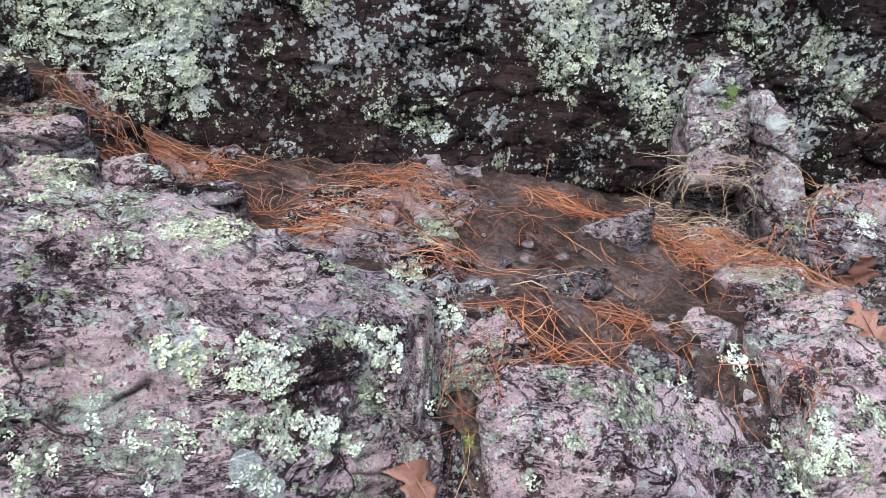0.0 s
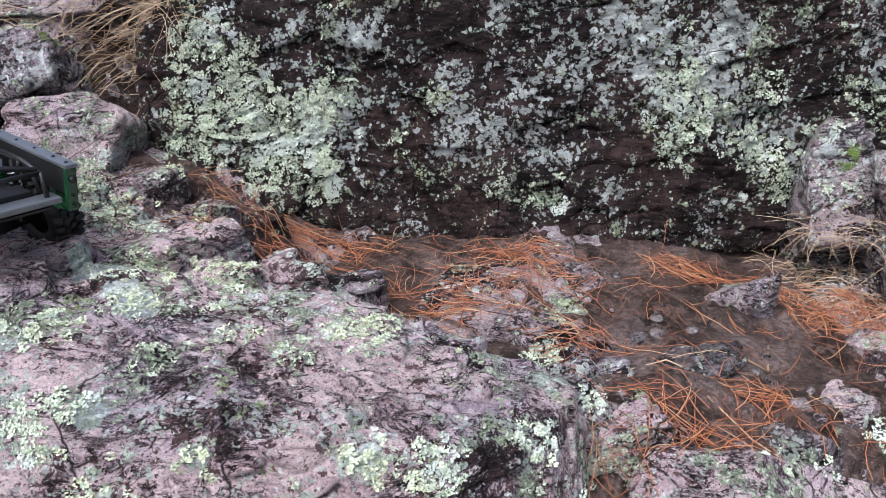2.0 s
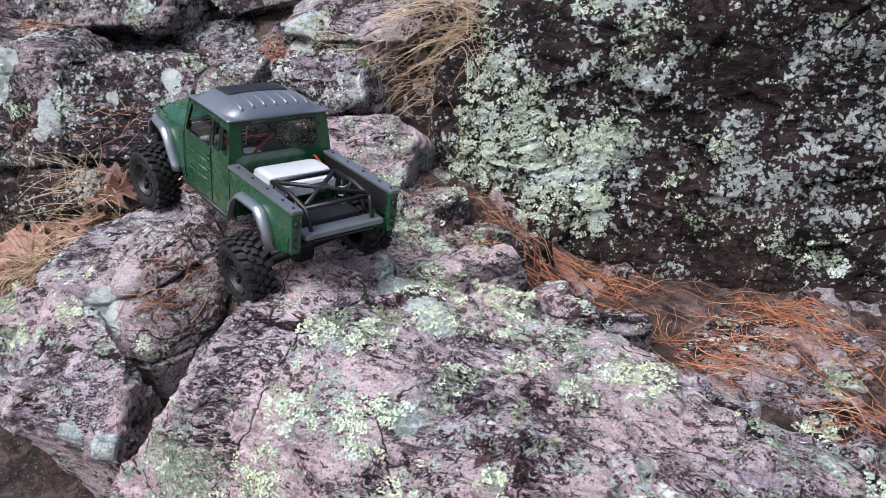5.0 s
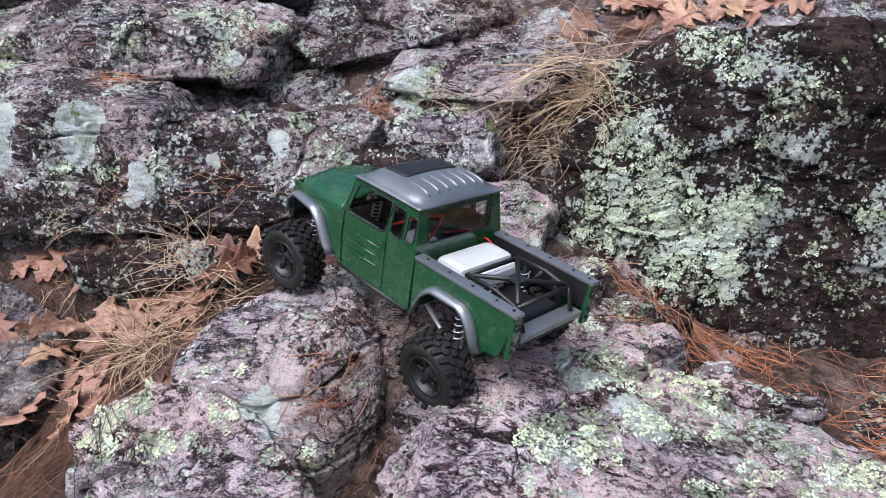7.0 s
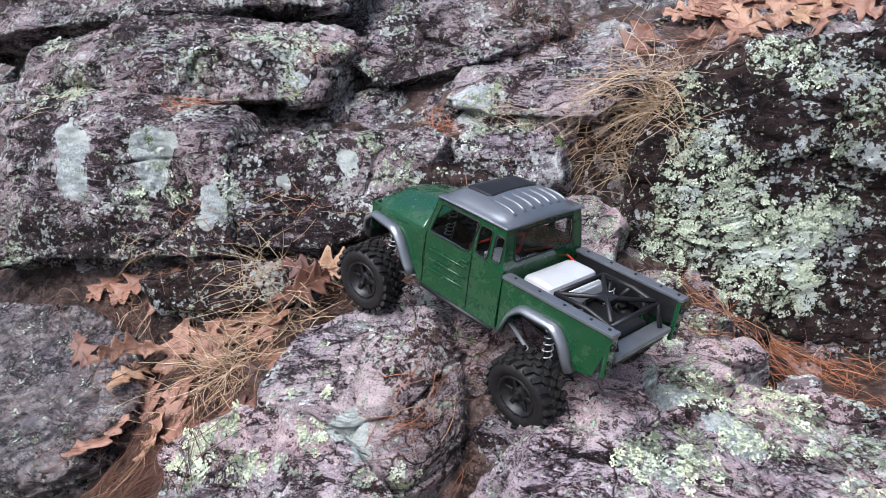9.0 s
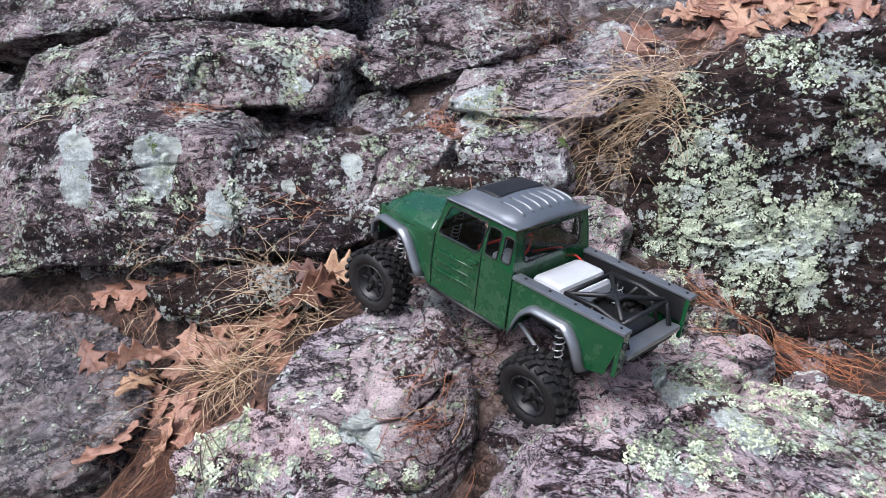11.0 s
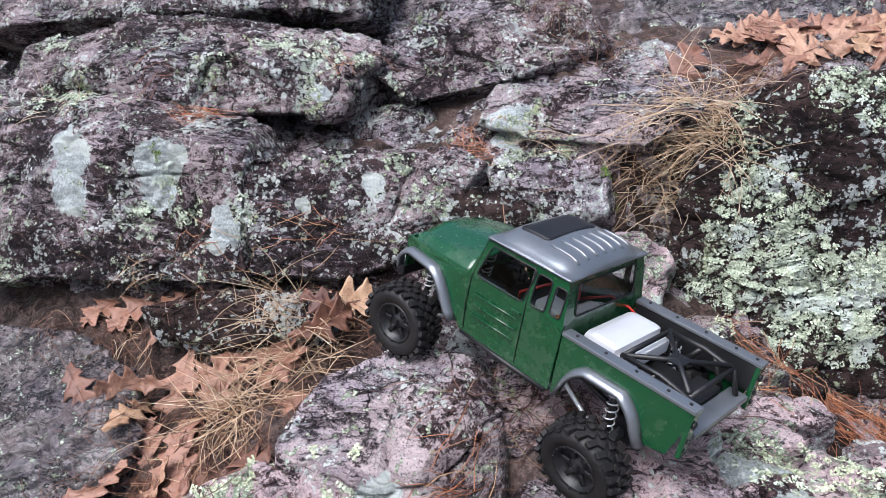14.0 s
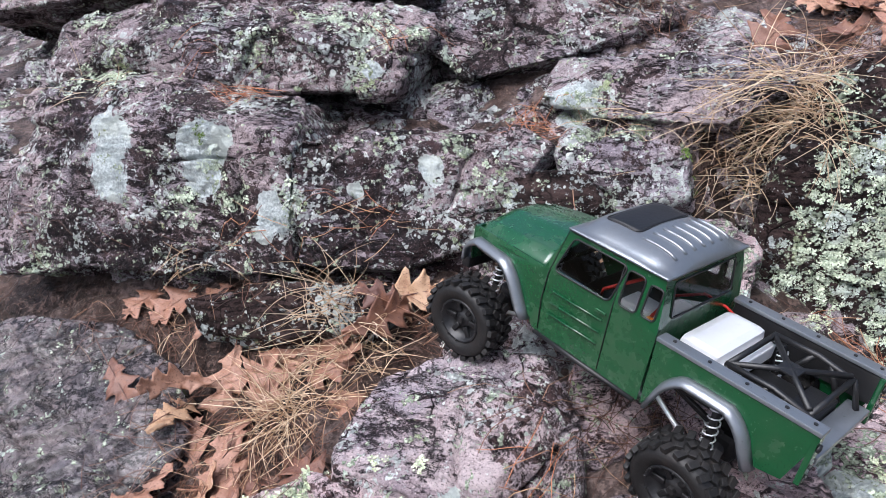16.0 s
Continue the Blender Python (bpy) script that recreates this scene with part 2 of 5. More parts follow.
def mud_material():
    k = Nodes("wet_brown_mud")
    a = k.noise(11.0, 7.0, 0.62, 0.4)
    b = k.noise(120.0, 5.0, 0.65)
    col = k.mix(k.ramp(a, 0.35, 0.65), (0.016, 0.008, 0.006), (0.075, 0.042, 0.031))
    col = k.mix(k.ramp(b, 0.5, 0.7, 0.0, 0.6), col, (0.022, 0.014, 0.012))
    c = k.noise(38.0, 8.0, 0.72, 0.5)
    col = k.mix(k.ramp(c, 0.50, 0.57, 0.0, 0.8), col, (0.15, 0.098, 0.082))
    col = k.mix(k.ramp(k.noise(90.0, 9.0, 0.75), 0.55, 0.59, 0.0, 0.85), col, (0.009, 0.005, 0.004))
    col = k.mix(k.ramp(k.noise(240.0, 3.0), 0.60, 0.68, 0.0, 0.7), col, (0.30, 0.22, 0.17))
    seam = k.ramp(k.cells(16.0, feature="DISTANCE_TO_EDGE", vector=k.shifted(0.06, 18.0)), 0.0, 0.03, 1.0, 0.0)
    seam = k.calc("MULTIPLY", seam, k.ramp(k.noise(9.0, 3.0), 0.46, 0.52))
    col = k.mix(k.calc("MULTIPLY", seam, 0.9), col, (0.006, 0.004, 0.003))
    col = k.mix(k.ramp(k.noise(5.0, 8.0, 0.7), 0.50, 0.60, 0.0, 0.7), col, k.mix(k.ramp(b, 0.42, 0.58), (0.10, 0.072, 0.066), (0.26, 0.195, 0.18)))
    relief = k.calc("ADD", k.calc("MULTIPLY", c, 1.6), k.calc("MULTIPLY", b, 0.8))
    return k.done(col, k.ramp(a, 0.3, 0.7, 0.30, 0.66), k.calc("ADD", a, relief), 1.0, 0.012)


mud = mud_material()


# ---- mesh helpers ----
def mesh_object(name, verts, faces, material, shade=True):
    me = bpy.data.meshes.new(name)
    me.from_pydata([tuple(v) for v in verts] if not isinstance(verts, np.ndarray) else verts.tolist(), [], faces if isinstance(faces, list) else faces.tolist())
    me.update()
    if shade:
        me.polygons.foreach_set("use_smooth", [True] * len(me.polygons))
    me.materials.append(material)
    return new(name, me)


def box_surface(counts):
    """The grid points on the surface of a box in -1..1 and its quads."""
    quads, keys = [], []
    for axis in range(3):
        u, v = (axis + 1) % 3, (axis + 2) % 3
        i, j = np.meshgrid(np.arange(counts[u]), np.arange(counts[v]), indexing="ij")
        for side in (0, counts[axis]):
            corner = []
            for du, dv in ((0, 0), (1, 0), (1, 1), (0, 1)) if side else ((0, 0), (0, 1), (1, 1), (1, 0)):
                c = np.zeros((i.size, 3), np.int64)
                c[:, axis], c[:, u], c[:, v] = side, i.ravel() + du, j.ravel() + dv
                corner.append(c)
            keys.append(np.stack(corner, 1).reshape(-1, 3))
    keys = np.concatenate(keys)
    unique, inverse = np.unique(keys, axis=0, return_inverse=True)
    return unique / np.array(counts) * 2.0 - 1.0, inverse.reshape(-1, 4)


def chips(p, size, seed):
    """Broken facets: for each row of p the height of its cell's tilted face, in -1..1, and how near the cell's edge is."""
    q = p / size
    b = np.floor(q).astype(np.int64)
    first, second = np.full(len(p), 9.0), np.full(len(p), 9.0)
    face = np.zeros(len(p))
    for dx in (-1, 0, 1):
        for dy in (-1, 0, 1):
            for dz in (-1, 0, 1):
                i, j, m = b[:, 0] + dx, b[:, 1] + dy, b[:, 2] + dz
                c = np.stack([i + 0.5 + 0.42 * hash3(i, j, m, seed), j + 0.5 + 0.42 * hash3(i, j, m, seed + 1), m + 0.5 + 0.42 * hash3(i, j, m, seed + 2)], 1)
                v = q - c
                d = np.sqrt((v * v).sum(1))
                tilt = 0.5 * hash3(i, j, m, seed + 3) + 0.9 * (v[:, 0] * hash3(i, j, m, seed + 4) + v[:, 1] * hash3(i, j, m, seed + 5) + v[:, 2] * hash3(i, j, m, seed + 6))
                near = d < first
                second = np.where(near, first, np.minimum(second, d))
                face = np.where(near, tilt, face)
                first = np.where(near, d, first)
    return face, second - first


# where lichen has settled: x, y, z and radius
WALL_LICHEN = [(-0.62, 1.26, 0.69, 0.065), (-0.52, 1.27, 0.69, 0.074), (-0.43, 1.26, 0.69, 0.062), (-0.56, 1.27, 0.64, 0.054), (-0.47, 1.27, 0.62, 0.053), (-0.54, 1.26, 0.59, 0.043), (-0.69, 1.26, 0.7, 0.055), (-0.44, 1.26, 0.58, 0.037), (0.21, 1.32, 0.69, 0.062), (0.21, 1.3, 0.61, 0.047), (0.27, 1.32, 0.66, 0.053), (0.34, 1.31, 0.58, 0.048), (0.4, 1.31, 0.53, 0.044), (0.35, 1.34, 0.67, 0.048), (-0.64, 1.31, 0.92, 0.033), (-0.63, 1.28, 0.85, 0.055), (-0.58, 1.28, 0.79, 0.061), (-0.66, 1.27, 0.78, 0.05), (-0.55, 1.27, 0.72, 0.067), (-0.6, 1.27, 0.69, 0.051), (-0.45, 1.27, 0.71, 0.057), (-0.41, 1.28, 0.74, 0.046), (-0.51, 1.27, 0.65, 0.052), (-0.45, 1.27, 0.63, 0.046)]
WALL_SPECKS = [(-0.51, 1.37, 1.01, 0.051), (-0.44, 1.33, 0.99, 0.045), (-0.35, 1.32, 0.93, 0.045), (-0.39, 1.3, 0.85, 0.034), (-0.04, 1.28, 0.54, 0.041), (-0.02, 1.28, 0.51, 0.026), (-0.11, 1.29, 0.54, 0.026), (0.74, 1.32, 0.56, 0.048), (0.67, 1.33, 0.65, 0.046), (0.54, 1.32, 0.67, 0.044), (-0.21, 1.29, 0.72, 0.025), (-0.29, 1.27, 0.66, 0.02), (0.47, 1.31, 0.6, 0.044), (0.47, 1.2, 0.58, 0.031)]
SLAB_LICHEN = [(-0.25, 0.55, 0.58, 0.025), (-0.17, 0.55, 0.55, 0.033), (-0.15, 0.53, 0.51, 0.028), (-0.07, 0.62, 0.53, 0.027), (-0.08, 0.58, 0.49, 0.023), (-0.3, 0.5, 0.53, 0.034), (-0.26, 0.49, 0.51, 0.034), (-0.19, 0.51, 0.52, 0.019), (-0.12, 0.54, 0.48, 0.023), (-0.09, 0.55, 0.46, 0.023), (-0.17, 0.49, 0.47, 0.02), (-0.36, 0.47, 0.51, 0.02), (-0.38, 0.49, 0.55, 0.02), (-0.05, 0.88, 0.46, 0.031), (-0.26, 0.75, 0.57, 0.027), (-0.66, 0.55, 0.64, 0.043), (-0.58, 0.53, 0.64, 0.037), (-0.53, 0.55, 0.64, 0.027), (-0.48, 0.63, 0.65, 0.035), (-0.54, 0.77, 0.64, 0.044), (-0.64, 0.65, 0.67, 0.038), (-0.61, 0.83, 0.64, 0.034), (-0.35, 0.7, 0.61, 0.029)]
SLAB_FOOT_LICHEN = [(-0.68, 0.48, 0.57, 0.044), (-0.5, 0.49, 0.55, 0.05), (-0.4, 0.49, 0.55, 0.032), (-0.55, 0.52, 0.61, 0.024), (-0.4, 0.52, 0.6, 0.019), (-0.3, 0.8, 0.57, 0.032), (-0.26, 0.82, 0.55, 0.032), (-0.24, 0.54, 0.58, 0.028), (-0.17, 0.55, 0.54, 0.032), (-0.08, 0.62, 0.53, 0.034), (-0.13, 0.77, 0.53, 0.031), (-0.75, 0.46, 0.54, 0.031), (-0.57, 0.86, 0.63, 0.044), (-0.5, 0.92, 0.6, 0.038), (-0.67, 0.66, 0.68, 0.037), (-0.47, 0.86, 0.6, 0.036), (-0.55, 0.76, 0.64, 0.029), (-0.45, 0.79, 0.61, 0.03), (-0.61, 0.65, 0.67, 0.03), (-0.43, 0.7, 0.63, 0.032)]
BOULDER_LICHEN = [(-1.28, 0.61, 0.64, 0.035), (-1.25, 0.64, 0.66, 0.035), (-1.29, 0.58, 0.61, 0.04), (-1.2, 0.59, 0.63, 0.03), (-1.14, 0.6, 0.63, 0.029), (-1.11, 0.63, 0.66, 0.02), (-1.01, 0.59, 0.63, 0.023), (-0.98, 0.64, 0.6, 0.024), (-1.16, 0.69, 0.68, 0.021), (-1.1, 0.69, 0.69, 0.015), (-0.71, 1.04, 0.66, 0.039), (-0.67, 1.02, 0.63, 0.034), (-0.77, 0.99, 0.67, 0.024), (-0.62, 1.1, 0.6, 0.026), (-0.75, 1.04, 0.69, 0.034), (-0.72, 1.04, 0.66, 0.035), (-0.67, 1.16, 0.63, 0.029), (-0.87, 1.14, 0.8, 0.018)]
CRACK_LICHEN = [(0.24, 0.73, 0.4, 0.03), (0.28, 0.72, 0.39, 0.026), (0.38, 0.78, 0.38, 0.024), (0.44, 0.66, 0.37, 0.038), (0.46, 0.64, 0.34, 0.039), (0.42, 0.64, 0.32, 0.031), (0.41, 0.8, 0.38, 0.021), (0.05, 0.71, 0.47, 0.02), (0.01, 0.76, 0.47, 0.017), (-0, 0.67, 0.4, 0.02), (0.04, 0.62, 0.41, 0.016), (0.09, 0.57, 0.38, 0.019), (0.14, 0.6, 0.41, 0.013), (0.74, 1.34, 0.36, 0.031), (0.66, 1.05, 0.44, 0.031), (0.52, 0.69, 0.38, 0.024)]
LEDGE_LICHEN = [(-1.43, 1.33, 1.07, 0.062), (-1.5, 1.31, 1.1, 0.05), (-1.34, 1.35, 1.05, 0.031), (-1.61, 1.23, 1.06, 0.038), (-1.3, 1.37, 0.99, 0.037), (-1.88, 1.17, 1.03, 0.054), (-1.96, 1.16, 1.02, 0.049), (-1.63, 0.99, 0.86, 0.035), (-1.55, 1.01, 0.87, 0.028), (-1.58, 1.02, 0.92, 0.023), (-1.45, 1.03, 0.86, 0.028), (-2.01, 1.29, 1.1, 0.044), (-1.15, 1.14, 0.85, 0.043), (-0.94, 1.3, 0.9, 0.034), (-1.02, 1.2, 0.91, 0.021), (-0.78, 1.11, 0.7, 0.031), (-0.65, 1.35, 0.96, 0.028), (-1.66, 1, 0.71, 0.024), (-0.91, 1.4, 1, 0.023)]
PALE_CRUST = [(-1.78, 1.02, 0.96, 0.047), (-1.77, 0.99, 0.9, 0.042), (-1.82, 1.05, 0.99, 0.032), (-1.61, 1.03, 0.95, 0.048), (-1.6, 1.01, 0.9, 0.037), (-1.47, 1, 0.84, 0.033), (-1.06, 0.66, 0.65, 0.023), (-1.04, 0.63, 0.64, 0.018), (-1.4, 1.27, 1.01, 0.023), (-0.64, 0.82, 0.65, 0.038), (-0.58, 0.76, 0.64, 0.037), (-0.6, 0.83, 0.64, 0.026), (-1.05, 1.32, 0.94, 0.034), (-1, 1.34, 0.94, 0.023), (-1.24, 1.12, 0.89, 0.024), (-1.35, 1.06, 0.87, 0.017), (-0.66, 0.83, 0.67, 0.025)]
MORE_CRUST = [(-0.51, 0.54, 0.65, 0.02), (-0.35, 0.69, 0.61, 0.025), (-0.55, 0.74, 0.65, 0.031), (-0.63, 0.82, 0.64, 0.03), (-0.23, 0.54, 0.58, 0.019), (0.46, 1.22, 0.61, 0.041), (0.48, 1.19, 0.57, 0.036), (-0.18, 0.49, 0.49, 0.017), (-0.16, 0.49, 0.46, 0.017), (0.54, 1.16, 0.57, 0.026), (-1.06, 0.66, 0.66, 0.033), (-1.03, 0.51, 0.54, 0.023), (-0.96, 0.5, 0.54, 0.026), (-0.94, 0.55, 0.53, 0.018)]
BROAD_CRUST = [(-1.78, 1.0, 0.93, 0.039), (-1.77, 1.02, 0.96, 0.039), (-1.8, 1.03, 0.97, 0.028), (-1.76, 0.99, 0.89, 0.034), (-1.59, 1.02, 0.94, 0.043), (-1.61, 1.03, 0.96, 0.035), (-1.58, 1.01, 0.9, 0.029), (-1.56, 1.03, 0.96, 0.025), (-1.48, 1.0, 0.84, 0.029), (-1.48, 0.99, 0.82, 0.022), (-1.48, 1.02, 0.86, 0.02), (-1.05, 1.32, 0.94, 0.051), (-1.07, 1.32, 0.95, 0.04), (-1.06, 0.66, 0.66, 0.025)]
# damp places, and fields of fine pale specks
DAMP = [(-0.21, 0.53, 0.55, 0.03), (-0.23, 0.52, 0.56, 0.022), (-0.1, 0.58, 0.52, 0.026), (-0.37, 0.52, 0.6, 0.026), (-0.38, 0.55, 0.62, 0.023), (-0.16, 0.52, 0.48, 0.028), (-0.11, 0.53, 0.45, 0.026), (-0.05, 0.64, 0.51, 0.021), (-0.11, 0.71, 0.53, 0.016), (-0.62, 0.5, 0.6, 0.042), (-0.57, 0.52, 0.61, 0.034), (-0.73, 0.5, 0.61, 0.037), (-0.78, 0.52, 0.62, 0.039), (-0.6, 0.61, 0.67, 0.032), (-0.42, 0.54, 0.62, 0.022), (-0.65, 0.59, 0.66, 0.022)]
DAMP_LEDGES = [(-1.16, 0.65, 0.67, 0.05), (-1.07, 0.62, 0.65, 0.04), (-1.27, 0.59, 0.62, 0.044), (-1.2, 0.77, 0.71, 0.027), (-0.97, 0.7, 0.62, 0.049), (-1.22, 0.58, 0.61, 0.043), (-1.61, 0.97, 0.79, 0.069), (-1.49, 0.98, 0.79, 0.066), (-1.37, 0.99, 0.77, 0.064), (-1.71, 0.95, 0.79, 0.072), (-1.34, 1.03, 0.83, 0.053), (-1.26, 1.04, 0.77, 0.052), (-1.85, 0.93, 0.8, 0.063)]
DUST = [(0.02, 1.32, 0.82, 0.117), (0.16, 1.32, 0.77, 0.119), (0.26, 1.32, 0.7, 0.089), (-0.04, 1.31, 0.74, 0.075), (0.09, 1.33, 0.85, 0.096), (0.27, 1.33, 0.81, 0.099), (-0.14, 1.31, 0.85, 0.073), (-0.37, 1.3, 0.84, 0.064), (-0.42, 1.29, 0.76, 0.054), (-0.16, 1.29, 0.7, 0.09), (0.31, 1.33, 0.69, 0.095), (0.65, 1.33, 0.67, 0.092), (0.73, 1.33, 0.58, 0.071), (-0.22, 1.3, 0.63, 0.052), (-0.39, 1.3, 0.86, 0.085), (-0.44, 1.32, 0.92, 0.086), (-0.29, 1.28, 0.78, 0.064), (-0.0, 1.34, 0.9, 0.087), (0.5, 1.22, 0.6, 0.07)]
BARE = [(-0.16, 1.28, 0.48, 0.073), (-0.02, 1.27, 0.47, 0.062), (0.09, 1.3, 0.64, 0.061), (0.4, 1.26, 0.49, 0.043), (0.78, 1.33, 0.49, 0.061), (-0.08, 1.28, 0.54, 0.041)]


def nearness(p, blobs, reach):
    """1 inside the blobs, falling to 0 at reach times their radius."""
    value = np.zeros(len(p))
    low, high = p.min(0), p.max(0)
    for x, y, z, r in blobs:
        if ((np.array((x, y, z)) < low - reach * r) | (np.array((x, y, z)) > high + reach * r)).any():
            continue
        near = np.flatnonzero((np.abs(p[:, 0] - x) < reach * r) & (np.abs(p[:, 2] - z) < reach * r))
        d = np.sqrt(((p[near] - (x, y, z)) ** 2).sum(1)) / r
        value[near] = np.maximum(value[near], np.clip((reach - d) / (reach - 0.25), 0, 1))
    return value


def settle(ob, p):
    """Gives a rock its fields of leafy and crust lichen, damp and specks, from the blobs near it."""
    leafy = WALL_LICHEN + WALL_SPECKS + SLAB_LICHEN + SLAB_FOOT_LICHEN + BOULDER_LICHEN + CRACK_LICHEN + LEDGE_LICHEN
    for name, value in (("leafy", 0.52 * nearness(p, leafy, 1.3)), ("crust", nearness(p, PALE_CRUST + MORE_CRUST + BROAD_CRUST, 1.35)),
                        ("damp", np.maximum(nearness(p, DAMP + DAMP_LEDGES, 1.6), 0.55 * nearness(p, leafy, 1.8))), ("dust", nearness(p, DUST, 1.3) - 1.3 * nearness(p, BARE, 1.5))):
        ob.data.attributes.new(name, "FLOAT", "POINT").data.foreach_set("value", value)


# open joints that run across the rocks
JOINTS = [[(-1.15, .73, .69), (-1.11, .68, .69), (-1.08, .64, .67), (-1.05, .61, .64)],
          [(-.98, .84, .73), (-.97, .83, .70), (-.94, .81, .67)], [(-1.48, 1.10, .96), (-1.47, 1.04, .90), (-1.45, 1.0, .81)], [(-1.65, 1.0, .88), (-1.63, .98, .81), (-1.64, .95, .76)]]
WET_JOINTS = [[(-1.85, .76, .64), (-1.77, .74, .63), (-1.67, .71, .62), (-1.56, .68, .61)], [(-1.80, .80, .65), (-1.71, .84, .66), (-1.66, .88, .66)], [(-1.75, .58, .57), (-1.66, .61, .58), (-1.60, .65, .58), (-1.52, .67, .56)]]


def joint_depth(p, lines, width):
    """How deep in an open joint each row of p lies, 0 to 1."""
    out = np.zeros(len(p))
    for line in lines:
        for a, b in zip(np.array(line), np.array(line)[1:]):
            near = np.flatnonzero(np.linalg.norm(p - (a + b) / 2, axis=1) < np.linalg.norm(b - a) / 2 + 0.05)
            if len(near):
                q = p[near] + 0.012 * np.stack([fbm(p[near], 0.05, 3, 150 + c) for c in range(3)], 1)
                t = np.clip(((q - a) @ (b - a)) / ((b - a) @ (b - a)), 0, 1)
                d = np.linalg.norm(q - a - t[:, None] * (b - a), axis=1)
                out[near] = np.maximum(out[near], np.exp(-(d / width) ** 2))
    return out


ROCKS = {}


# ---- ground ----
def ground_height(x, y):
    along = np.interp(x, (-1.6, -1.3, -0.95, -0.75, -0.6, -0.45, -0.1, 0.15, 0.3, 0.45, 1.3), (0.655, 0.70, 0.67, 0.655, 0.57, 0.475, 0.455, 0.435, 0.385, 0.355, 0.33))
    slope = np.interp(x, (-1.6, -1.4, -0.9, -0.5, 0.0), (0.45, 0.33, 0.2, 0.0, -0.05))
    low = along + slope * np.clip(y - 1.0, -0.6, 0.3)
    low = low + 0.05 * smooth(0.86, 0.92, y) * (1 - smooth(-1.6, -1.45, x))
    low = low - 0.7 * np.clip(0.78 - y, 0, 0.35) * smooth(-1.22, -1.05, x) - 0.5 * np.clip(0.5 - y, 0, 0.8)
    step = np.interp(x, (-1.3, -0.9, -0.7), (1.10, 1.22, 1.36))
    high = 0.86 + 0.34 * np.clip(y - 1.2, 0, 6)
    up = smooth(0, 0.12, y - step)
    near = low * (1 - up) + high * up
    far = smooth(1.6, 4.5, np.hypot(x + 0.6, y - 1.0))
    return near * (1 - far) + (0.45 + 0.18 * (y - 1.0)) * far


def rock(key, name, label, material, corners, sweep=(0, 0.05, -0.2), edge=26, res=0.006, bumps=0.010, cracks=0.010, seed=1, layers=0.4, dip=(0.10, -0.42, 0.90)):
    """A boulder: the outcrop's corners swept into the hill, worn round, then broken up by facets and noise."""
    bm = bmesh.new()
    for c in corners:
        bm.verts.new(c)
        bm.verts.new(Vector(c) + Vector(sweep))
    bmesh.ops.convex_hull(bm, input=bm.verts)
    bmesh.ops.dissolve_limit(bm, angle_limit=radians(9), verts=bm.verts, edges=bm.edges)
    bm.normal_update()
    pts = np.array([v.co for v in bm.verts if v.link_faces])
    centre = (pts.max(0) + pts.min(0)) / 2
    half = (pts.max(0) - pts.min(0)) / 2
    normals = np.array([f.normal for f in bm.faces])
    dist = np.array([f.normal.dot(f.calc_center_median() - Vector(centre)) for f in bm.faces])
    bm.free()
    keep = dist > 0.01
    normals, dist = normals[keep], dist[keep]
    edge = edge * 2.2
    box, quads = box_surface([max(8, int(2 * h / (0.72 * res))) for h in half])
    u = box * half
    q = np.clip(u @ (normals / dist[:, None]).T, 0, None)
    top = q.max(1)
    w = np.power(q / top[:, None], edge)
    scale = 1.0 / (top * np.power(w.sum(1), 1.0 / edge))
    p = centre + u * scale[:, None]
    n = w @ normals
    n /= np.linalg.norm(n, axis=1)[:, None] + 1e-9
    # what the hill hides is left away
    shown = (p[:, 2] > ground_height(p[:, 0], p[:, 1]) - 0.07)[quads].any(1)
    used, quads = np.unique(quads[shown], return_inverse=True)
    p, n, quads = p[used], n[used], quads.reshape(-1, 4)
    bend = p + 0.010 * np.stack([fbm(p, 0.07, 2, seed + 50 + a) for a in range(3)], 1)
    face, rim = chips(bend * np.array([0.8, 0.9, 1.25]), 0.105, seed + 3)
    small, small_rim = chips(bend * np.array([0.7, 0.9, 1.3]), 0.034, seed + 13)
    rough = smooth(-0.35, 0.35, fbm(p, 0.16, 2, seed + 27))
    d = bumps * (0.55 * fbm(p, 0.20, 2, seed) + 1.0 * face + (0.10 + 0.42 * rough) * small + (0.12 + 0.30 * rough) * fbm(bend, 0.028, 3, seed + 9))
    # thin beds, broken off in steps
    bed = (bend @ np.array(dip) + 0.012 * fbm(p, 0.12, 2, seed + 61)) / 0.021
    step = bed - np.floor(bed)
    d += bumps * layers * (step - 0.5) * smooth(-0.3, 0.4, fbm(p, 0.13, 2, seed + 67))
    broken = smooth(-0.2, 0.3, fbm(p, 0.2, 2, seed + 41))
    d -= cracks * 0.9 * np.exp(-(rim / 0.05) ** 2) * broken
    d -= cracks * 0.22 * np.exp(-(small_rim / 0.09) ** 2) * rough
    d -= (0.016 if key == "wet" else 0.010) * joint_depth(p, WET_JOINTS if key == "wet" else JOINTS, 0.005)
    p = p + n * d[:, None]
    ob = tagged(mesh_object(name, p, quads, material), label, "rock")
    settle(ob, p)
    ROCKS[key] = ob
    return ob


def sheet(name, xs, ys, heights, material):
    gx, gy = np.meshgrid(xs, ys, indexing="ij")
    x, y = gx.ravel(), gy.ravel()
    p = np.stack([x, y, ground_height(x, y)], 1)
    p[:, 2] += heights(p)
    n, m = len(xs), len(ys)
    i, j = np.meshgrid(np.arange(n - 1), np.arange(m - 1), indexing="ij")
    a = (i * m + j).ravel()
    ob = mesh_object(name, p, np.stack([a, a + m, a + m + 1, a + 1], 1), material)
    settle(ob, p)
    return ob


